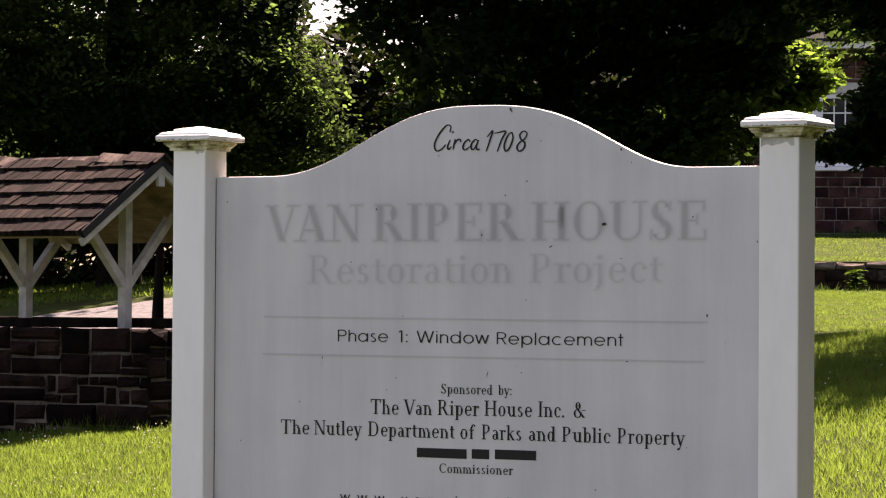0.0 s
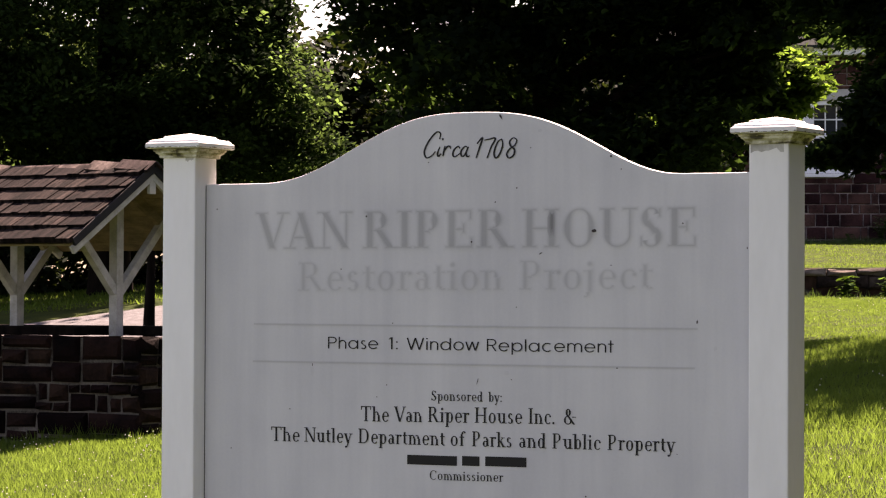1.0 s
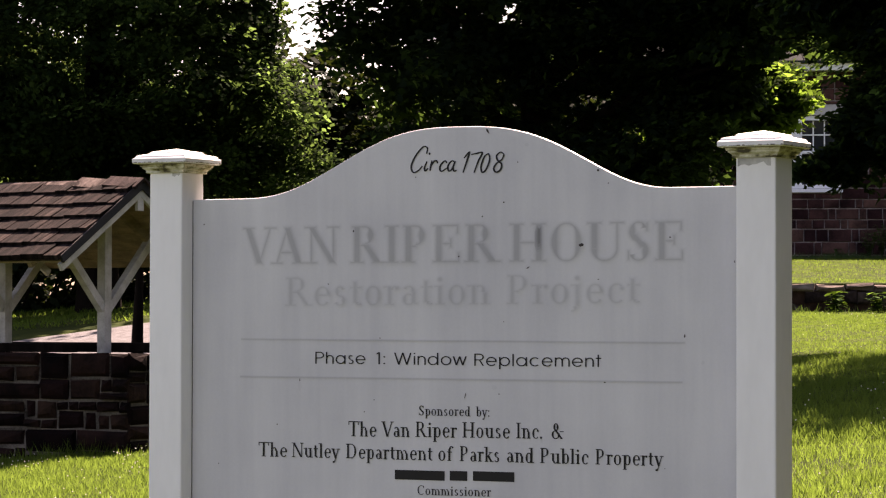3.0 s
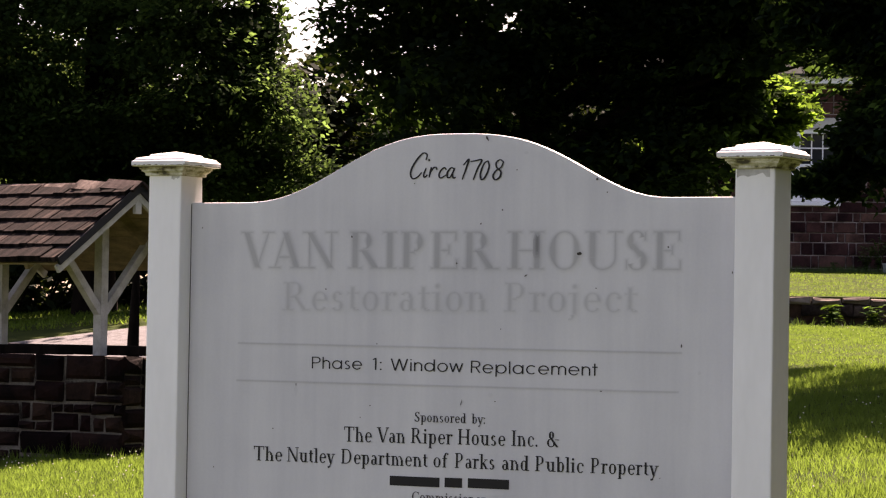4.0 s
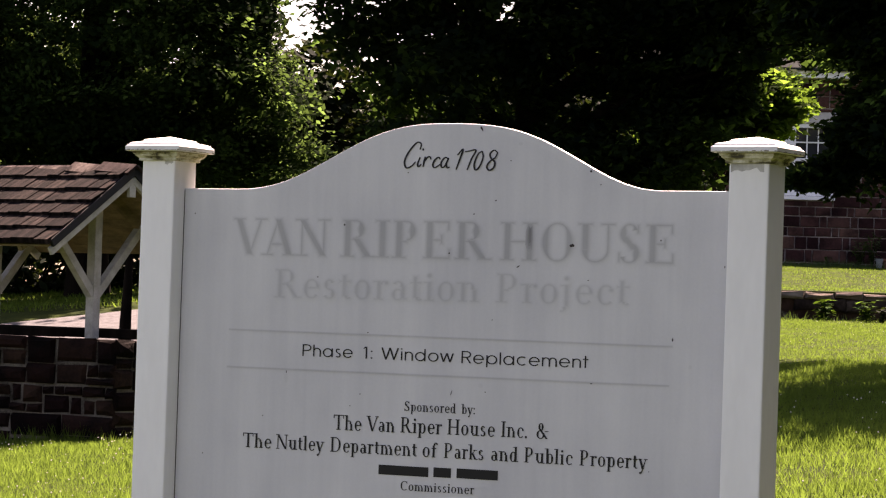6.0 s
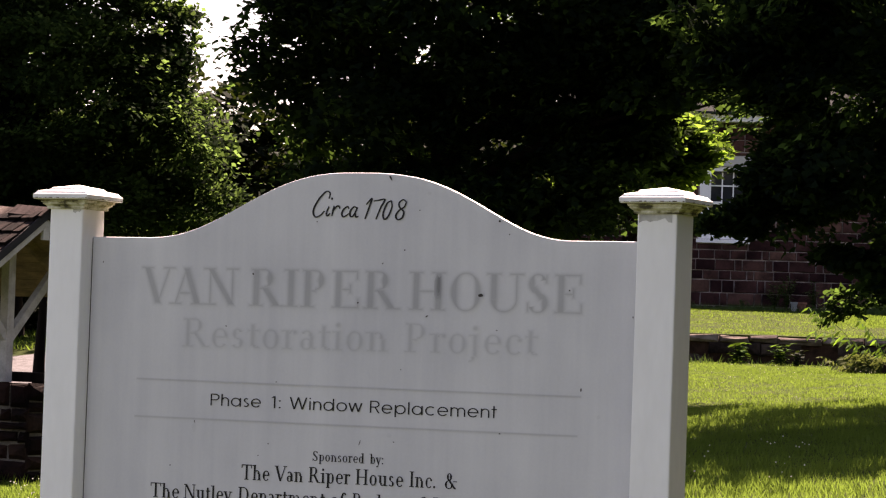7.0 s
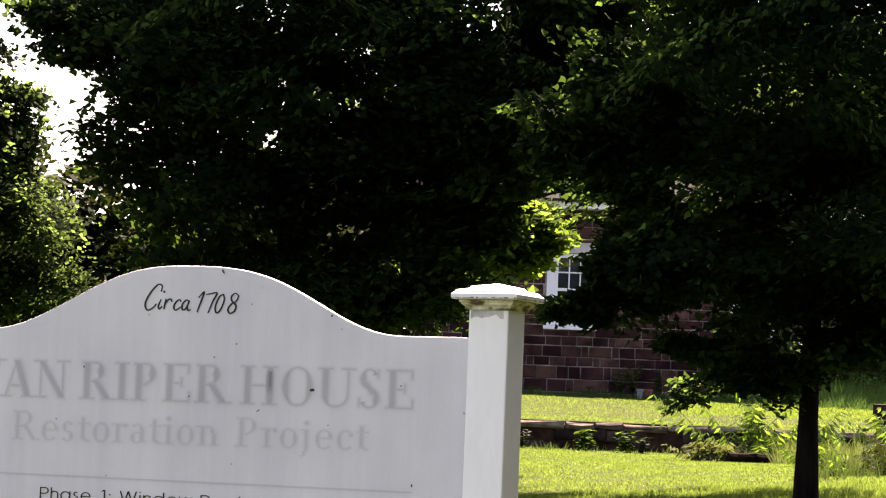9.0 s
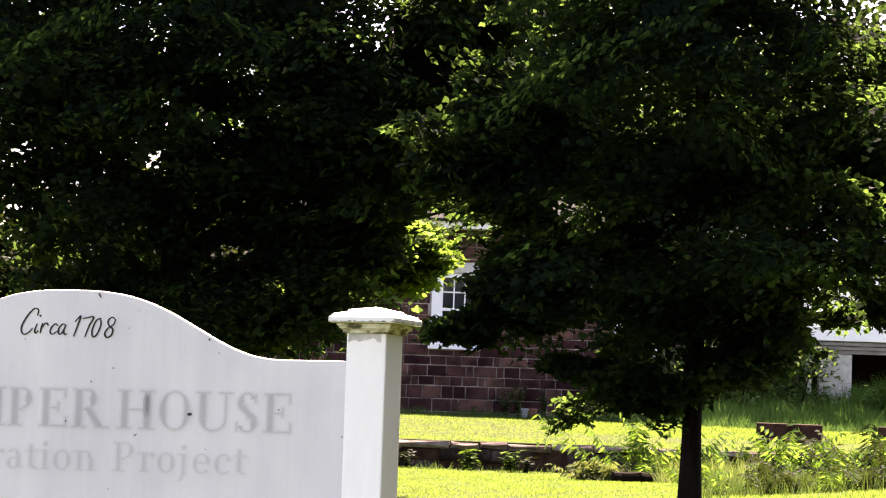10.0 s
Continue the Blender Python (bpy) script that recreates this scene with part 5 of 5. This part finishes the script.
        part("board", box(bmesh.new(), a, a + 0.24, 1.2, 1.26, zf + 0.30, zf + 3.0), M_TRIM, wing)
    for k in range(5):
        part("porch_post", box(bmesh.new(), bx + k * 1.4, bx + k * 1.4 + 0.1, -1.3, -1.2, zf + 0.30, zf + 2.6, bevel=0.008), M_TRIM, wing)
    part("rail", box(bmesh.new(), bx - 0.05, bx + 5.9, -1.32, -1.22, zf + 0.52, zf + 0.60), M_TRIM, wing)
    for k in range(3):
        part("beam", beam(bmesh.new(), (bx + 0.05, -1.28 + 0.03 * k, zf - 0.06 - 0.085 * k), (bx + 5.9, -1.24 + 0.03 * k, zf - 0.05 - 0.085 * k - 0.03 * (k == 1)), 0.05, 0.075), M_WEATHERED, wing, "weathered grey sagging board")
    for a, w in ((bx - 0.10, 0.12), (bx + 0.17, 0.70), (bx + 2.95, 0.6), (bx + 4.6, 0.6)):
        part("pier", box(bmesh.new(), a, a + w, -1.2, -0.9, 2.9, zf - 0.27, bevel=0.01), M_WOODWHITE, wing, "weathered white boarded pier")
    # Dark sheet: the shade in the opening is put into its colour.
    part("backing", box(bmesh.new(), bx, bx + 5.8, 1.0, 1.1, 2.6, zf - 0.02), M_BARK, wing, "dark sheet standing in for shade under the porch")
    part("wall", box(bmesh.new(), bx + 0.0, bx + 6.0, 1.27, 6.5, 3.0, 8.2), M_LINTEL, wing, "grey clapboard wall")
    bm = bmesh.new()
    vs = [bm.verts.new(v) for v in ((bx - 0.4, 0.8, 8.1), (bx + 6.4, 0.8, 8.1), (bx + 6.4, 4.0, 10.0), (bx - 0.4, 4.0, 10.0), (bx + 6.4, 7.0, 8.1), (bx - 0.4, 7.0, 8.1))]
    bm.faces.new((vs[0], vs[1], vs[2], vs[3])), bm.faces.new((vs[3], vs[2], vs[4], vs[5])), bm.faces.new((vs[1], vs[4], vs[2])), bm.faces.new((vs[0], vs[3], vs[5])), bm.faces.new((vs[0], vs[5], vs[4], vs[1]))
    part("roof", bm, M_ROOF, wing)
    ch = part("chimney", box(bmesh.new(), 8.05, 8.55, 2.6, 3.3, 6.5, 11.2), M_BROWNMORTAR, wing, "red brick chimney")
    bm = bmesh.new()
    for c in range(38):
        for k in range(3):
            o = 0.12 * (c % 2)
            a = 8.05 + k * 0.235
            box(bm, a, a + 0.222, 2.585, 2.6, 8.2 + c * 0.077, 8.2 + c * 0.077 + 0.065)
    tagged(part("bricks", bm, M_CHIMNEY, ch), kind="stuff")


build_house()


def bench(side, deep, w):
    g = ground_at(side, deep)
    ob = thing("bench", g, HEAD, label="dark brown wooden bench half hidden by weeds", category="bench", group="benches on the upper lawn")
    part("backrest", box(bmesh.new(), -w / 2, w / 2, 0.2, 0.25, 0.18, 0.50, bevel=0.024), M_DARKWOOD, ob, "broad dark backboard")
    part("seat", box(bmesh.new(), -w / 2, w / 2, -0.2, 0.2, 0.18, 0.23, bevel=0.01), M_DARKWOOD, ob)
    for sx in (-1, 1):
        part("leg", box(bmesh.new(), sx * (w / 2 - 0.1) - 0.04, sx * (w / 2 - 0.1) + 0.04, -0.15, 0.22, -0.05, 0.2), M_DARKWOOD, ob)


bench(12.22, 50.19, 1.14)
bench(14.21, 49.94, 1.06)


def fern_weed(label, side, deep, fronds, length, seed, material, name="weed_clump", leaf=0.055, rise=1.0, pairs=11):
    """Arching stems with paired leaflets."""
    rng = np.random.default_rng(seed)
    g = ground_at(side, deep)
    ob = thing(name, g, label=label, category="weeds", group="weeds along the low wall")
    verts, faces, quads = [], [], []
    for k in range(fronds):
        a, ln = rng.uniform(0, 2 * math.pi), length * rng.uniform(0.55, 1.15)
        el = rng.uniform(0.7, 1.45) * rise
        o = rng.normal(size=2) * length * 0.2
        line = []
        for i in range(8):
            u = i / 7
            out = ln * u * math.cos(el) * (1 + 0.5 * u)
            up = ln * (u * math.sin(min(el, 1.5)) - 0.24 * u * u)
            line.append(Vector((o[0] + math.cos(a) * out, o[1] + math.sin(a) * out, up)))
        tube(verts, faces, line, [0.007 * (1 - 0.8 * i / 7) for i in range(8)], 4)
        for j in range(pairs):
            u = 0.28 + 0.72 * j / (pairs - 1)
            i = min(int(u * 7), 6)
            c = line[i].lerp(line[i + 1], u * 7 - i)
            d = (line[i + 1] - line[i]).normalized()
            side_v = d.cross(Vector((0, 0, 1))).normalized()
            s = leaf * 2.7 * (1.15 - 0.7 * abs(u - 0.55))
            for sg in (-1, 1):
                t = (side_v * sg + d * 0.45 + Vector((0, 0, rng.uniform(-1.35, -0.35)))).normalized()
                w = d * leaf * 0.32
                quads += [c, c + t * s * 0.4 + w, c + t * s, c + t * s * 0.4 - w]
    tagged(part("stem", mesh_from("stem", verts, faces, M_WEED), M_WEED, ob), kind="stuff")
    tagged(part("foliage", cloud_mesh("foliage", np.array([tuple(q) for q in quads]), 4, material), material, ob), kind="stuff")


# A few clumps take the dark leaf colour as shade within the weeds.
for k, (s, d, n, ln) in enumerate(((8.3, 44.5, 13, 1.5), (8.75, 44.7, 12, 1.35), (9.15, 44.5, 7, 0.6), (10.45, 44.3, 9, 1.15), (10.85, 44.2, 12, 1.25), (11.35, 44.1, 9, 1.05), (11.8, 44.0, 10, 1.2),
                                  (12.3, 44.2, 14, 1.1), (12.9, 44.0, 12, 1.0), (10.1, 46.0, 9, 0.8), (11.6, 45.8, 10, 1.2))):
    fern_weed("tall weeds with feathery bright green fronds", s, d, n, ln, 200 + k, M_HEDGE_WEEDSHADE if k % 4 == 2 else M_WEED, leaf=0.072, rise=1.0, pairs=11)
for k, (s, d, n, ln) in enumerate(((7.75, 44.3, 22, 0.42), (8.05, 44.0, 18, 0.38), (8.5, 43.7, 16, 0.4), (10.9, 43.4, 14, 0.42), (11.9, 43.3, 18, 0.45), (12.6, 43.4, 18, 0.45))):
    fern_weed("low clump of pale yellowish green leaves" if k < 3 else "dense low tangle of green weeds", s, d, n, ln, 240 + k, M_PALE if k < 2 else M_HEDGE_WEEDSHADE if k > 4 else M_WEED, leaf=0.06, pairs=7)
# Shade under the taller weeds is put into these clumps' leaf colour.
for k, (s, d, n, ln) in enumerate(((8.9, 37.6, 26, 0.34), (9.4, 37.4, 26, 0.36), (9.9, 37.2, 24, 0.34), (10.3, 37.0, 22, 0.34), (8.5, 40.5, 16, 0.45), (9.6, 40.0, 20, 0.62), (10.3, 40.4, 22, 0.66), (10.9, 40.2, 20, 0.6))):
    fern_weed("tangled undergrowth, mostly in leaves darkened for shade", s, d, n, ln, 280 + k, M_WEED if k in (4, 6) else M_HEDGE_WEEDSHADE, leaf=0.05, pairs=8)


# Dark leaf colour again stands for shade low in the front row.
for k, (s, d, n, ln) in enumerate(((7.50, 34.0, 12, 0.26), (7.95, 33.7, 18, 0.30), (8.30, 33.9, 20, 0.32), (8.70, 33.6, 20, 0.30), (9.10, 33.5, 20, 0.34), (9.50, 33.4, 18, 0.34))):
    fern_weed("low weeds at the edge of the mown lawn, most darkened for shade", s, d, n, ln, 290 + k, M_WEED if k % 3 == 0 else M_HEDGE_WEEDSHADE, leaf=0.04, pairs=8)


def fallen_log(side, deep, length, r):
    g = ground_at(side, deep)
    ob = thing("fallen_log", g, HEAD, label="dark rotting log lying among the weeds", category="log")
    verts, faces = [], []
    line = [(length * (i / 6 - 0.5), 0.03 * math.sin(i * 1.7), r * 0.9 + 0.01 * math.cos(i * 2.1)) for i in range(7)]
    tube(verts, faces, line, [r * q for q in (0.85, 1.0, 0.97, 1.02, 0.95, 0.92, 0.8)], 10)
    faces += [tuple(range(10)), tuple(range(60, 70))]
    part("trunk", mesh_from("trunk", verts, faces, M_BARK), M_BARK, ob, "rotting bark")


fallen_log(8.35, 43.4, 0.8, 0.08)


def plant_pot(side, deep, r, h, material, label):
    ob = thing("plant_pot", ground_at(side, deep), label=label, category="pot", group="pots against the house")
    bm = bmesh.new()
    rings = []
    for rad, z in ((r * 0.72, 0.0), (r * 0.95, h * 0.78), (r * 1.08, h * 0.80), (r * 1.08, h), (r * 0.92, h), (r * 0.85, h * 0.86)):
        rings.append([bm.verts.new((rad * math.cos(k * math.pi / 8), rad * math.sin(k * math.pi / 8), z)) for k in range(16)])
    for a, b in zip(rings, rings[1:]):
        for k in range(16):
            bm.faces.new((a[k], a[(k + 1) % 16], b[(k + 1) % 16], b[k]))
    bm.faces.new(rings[0]), bm.faces.new(rings[-1])
    part("pot", bm, material, ob, smooth=False)


plant_pot(9.78, 64.1, 0.075, 0.20, plain("grey glaze", (0.20, 0.225, 0.215), 0.6, 0.3), "small grey plant pot beside the house wall")
plant_pot(9.98, 64.3, 0.10, 0.20, M_TERRACOTTA, "terracotta plant pot beside the house wall")


def leafy_plant(label, side, deep, stems, height_m, leaf, seed, material):
    """Upright stems with pairs of broad pointed leaves."""
    rng = np.random.default_rng(seed)
    ob = thing("leafy_plant", ground_at(side, deep), label=label, category="plant", group="plants at the foot of the wall")
    verts, faces, polys = [], [], []
    for k in range(stems):
        a, reach = rng.uniform(0, 2 * math.pi), height_m * rng.uniform(0.05, 0.45)
        top = Vector((math.cos(a) * reach, math.sin(a) * reach, height_m * rng.uniform(0.65, 1.1)))
        line = [Vector((top.x * u * u, top.y * u * u, top.z * u - 0.02)) for u in (0, 0.25, 0.5, 0.75, 1)]
        tube(verts, faces, line, [0.008, 0.007, 0.006, 0.005, 0.003], 5)
        for j in range(9):
            u = 0.25 + 0.75 * j / 8
            i = min(int(u * 4), 3)
            c = line[i].lerp(line[i + 1], u * 4 - i)
            t = Vector((math.cos(a + j * 2.4), math.sin(a + j * 2.4), rng.uniform(-0.15, 0.55))).normalized()
            w = t.cross(Vector((0, 0, 1))).normalized() * leaf * 0.26
            ln = leaf * rng.uniform(0.7, 1.2)
            droop = Vector((0, 0, -0.22 * ln))
            polys += [c, c + t * ln * 0.35 + w, c + t * ln * 0.7 + w * 0.8 + droop * 0.4, c + t * ln + droop, c + t * ln * 0.7 - w * 0.8 + droop * 0.4, c + t * ln * 0.35 - w]
    tagged(part("stem", mesh_from("stem", verts, faces, M_WEED), M_WEED, ob), kind="stuff")
    tagged(part("foliage", cloud_mesh("foliage", np.array([tuple(q) for q in polys]), 6, material), material, ob), kind="stuff")


for k, (s, d, n, h, leaf) in enumerate(((6.62, 49.1, 6, 0.36, 0.20), (5.30, 49.2, 9, 0.36, 0.13), (5.62, 49.15, 7, 0.30, 0.13), (7.30, 49.0, 8, 0.34, 0.15), (7.55, 48.9, 6, 0.26, 0.14))):
    leafy_plant("bright broad-leaved plant against the low wall" if k == 0 else "dark leafy shrub at the foot of the wall", s, d, n, h, leaf, 260 + k, M_WEED if k in (0, 3) else M_HEDGE_WEEDSHADE)


# ---- grass ----
def grass(name, label, areas, seed, material):
    """Tufts of leaning blades. areas: deep from, to, side per metre from, to, blades per square metre near and far, blade height, width."""
    rng = np.random.default_rng(seed)
    out = []
    for d0, d1, k0, k1, n0, n1, h, w in areas:
        area = 0.5 * (k1 - k0) * (d1 * d1 - d0 * d0)
        n = int(area * max(n0, n1))
        d = np.sqrt(rng.uniform(d0 * d0, d1 * d1, n))
        keep = rng.uniform(size=n) < (n0 + (n1 - n0) * (d - d0) / (d1 - d0)) / max(n0, n1)
        d = d[keep]
        s = rng.uniform(k0, k1, len(d)) * d
        x = EYE0[0] + 0.871 * s - 0.491 * d
        y = EYE0[1] + 0.491 * s + 0.871 * d
        z = np.array([height(a, b) for a, b in zip(s, d)]) - 0.01
        hh = h * rng.uniform(0.45, 1.3, len(d)) * (0.75 + 0.5 * np.sin(s * 2.1 + np.sin(d * 1.3) * 2) ** 2)
        an = rng.uniform(0, 2 * np.pi, len(d))
        lean = rng.uniform(0.1, 0.9, len(d)) * hh
        ba = rng.uniform(0, 2 * np.pi, len(d))
        ww = 1.35 * w * rng.uniform(0.6, 1.3, len(d))
        root = np.stack([x, y, z], 1)
        side = np.stack([np.cos(ba), np.sin(ba), 0 * ba], 1) * ww[:, None]
        tip = root + np.stack([np.cos(an) * lean, np.sin(an) * lean, hh], 1)
        out.append(np.stack([root - side, root + side, tip], 1).reshape(-1, 3))
    me = cloud_mesh(name, np.concatenate(out), 3, material)
    tagged(part(name, me, material), label, "grass", kind="stuff")


grass("grass", "sunlit mown lawn with uneven blades", [
    (15.5, 27.5, -0.150, -0.082, 3000, 2000, 0.050, 0.0030), (13.0, 32.0, 0.100, 0.285, 2100, 1500, 0.058, 0.0034), (32.0, 49.7, 0.100, 0.285, 1500, 1150, 0.030, 0.0040),
    (50.4, 65.6, 0.095, 0.285, 560, 440, 0.030, 0.0062), (56.0, 62.8, 0.165, 0.300, 900, 900, 0.045, 0.0055), (35.5, 46.5, -0.155, -0.07, 200, 160, 0.06, 0.009), (25.4, 26.2, -0.150, -0.082, 300, 300, 0.12, 0.005)], 31, M_GRASS)
grass("tall_grass", "long rough grass along the house", [(63.9, 65.3, 0.10, 0.30, 260, 260, 0.13, 0.006), (62.6, 65.0, 0.17, 0.225, 900, 900, 0.24, 0.0042),
                                                         (48.6, 49.6, 0.10, 0.285, 60, 60, 0.12, 0.008)], 32, M_ROUGHGRASS)

for k, (s, d, n, h, leaf) in enumerate(((9.45, 64.6, 12, 0.55, 0.12), (9.72, 64.7, 14, 0.72, 0.13), (10.25, 64.5, 12, 0.6, 0.12), (7.15, 65.0, 8, 0.25, 0.1), (7.6, 65.1, 6, 0.2, 0.1), (8.8, 65.0, 6, 0.22, 0.1))):
    leafy_plant("green weeds growing against the stone wall", s, d, n, h, leaf, 300 + k, M_ROUGHGRASS)
grass("rank_grass", "tall rank grass and weeds in front of the porch", [(61.9, 64.4, 0.205, 0.300, 900, 900, 0.40, 0.0075), (61.2, 62.2, 0.205, 0.300, 500, 500, 0.22, 0.006)], 36, M_LUSH)
grass("long_grass", "long uncut grass in front of the weeds", [(33.0, 37.0, 0.207, 0.290, 330, 330, 0.20, 0.0045)], 37, M_ROUGHGRASS)
for k, (s, d, n, h) in enumerate(((15.3, 63.2, 9, 0.8), (15.9, 63.0, 8, 0.6), (16.35, 62.8, 6, 0.75), (16.75, 62.7, 8, 0.7), (17.15, 62.6, 12, 0.95), (17.5, 62.6, 14, 1.1))):
    leafy_plant("tall green weeds growing in front of the porch", s, d, n, h, 0.15, 320 + k, M_LUSH)
grass("seeding_grass", "pale seeding grass standing beside the trunk", [(42.5, 45.0, 0.198, 0.232, 420, 420, 0.34, 0.006)], 34, M_PALEBLADE)
hedge("dark ivy and shrubs against the house", [(s, 63.2, height(s, 63.2) + z, 0.7, 0.6, 0.5, 16, 60) for s in (12.9, 13.8, 14.6, 15.45) for z in (0.35, 1.0)], 72, leaf=0.12, name="shrub", material=M_ROUGHGRASS)


def clover():
    """White clover heads scattered over the lawn."""
    rng = np.random.default_rng(77)
    out = []
    for d0, d1, k0, k1, n in ((15.5, 26.5, -0.150, -0.082, 260), (14.0, 26.0, 0.100, 0.160, 90), (29.0, 48.0, 0.100, 0.285, 260)):
        d = np.sqrt(rng.uniform(d0 * d0, d1 * d1, n))
        side = rng.uniform(k0, k1, n) * d
        for a, b in zip(side, d):
            if noise.noise((a * 0.9, b * 0.5, 4)) < -0.12:
                continue
            g, r = ground_at(a, b), rng.uniform(0.004, 0.0085)
            c = np.array(g) + (0, 0, rng.uniform(0.035, 0.075))
            v = [c + r * np.array(q) for q in ((1, 0, 0), (0, 1, 0), (-1, 0, 0), (0, -1, 0), (0, 0, 0.9), (0, 0, -0.9))]
            for i in range(4):
                out += [v[i], v[(i + 1) % 4], v[4], v[(i + 1) % 4], v[i], v[5]]
    white = plain("clover white", (0.62, 0.60, 0.54), 0.8, 0.2)
    tagged(part("clover_flowers", cloud_mesh("clover_flowers", np.array(out), 3, white), white), "tiny white clover heads in the mown lawn", "flowers", kind="stuff")


clover()
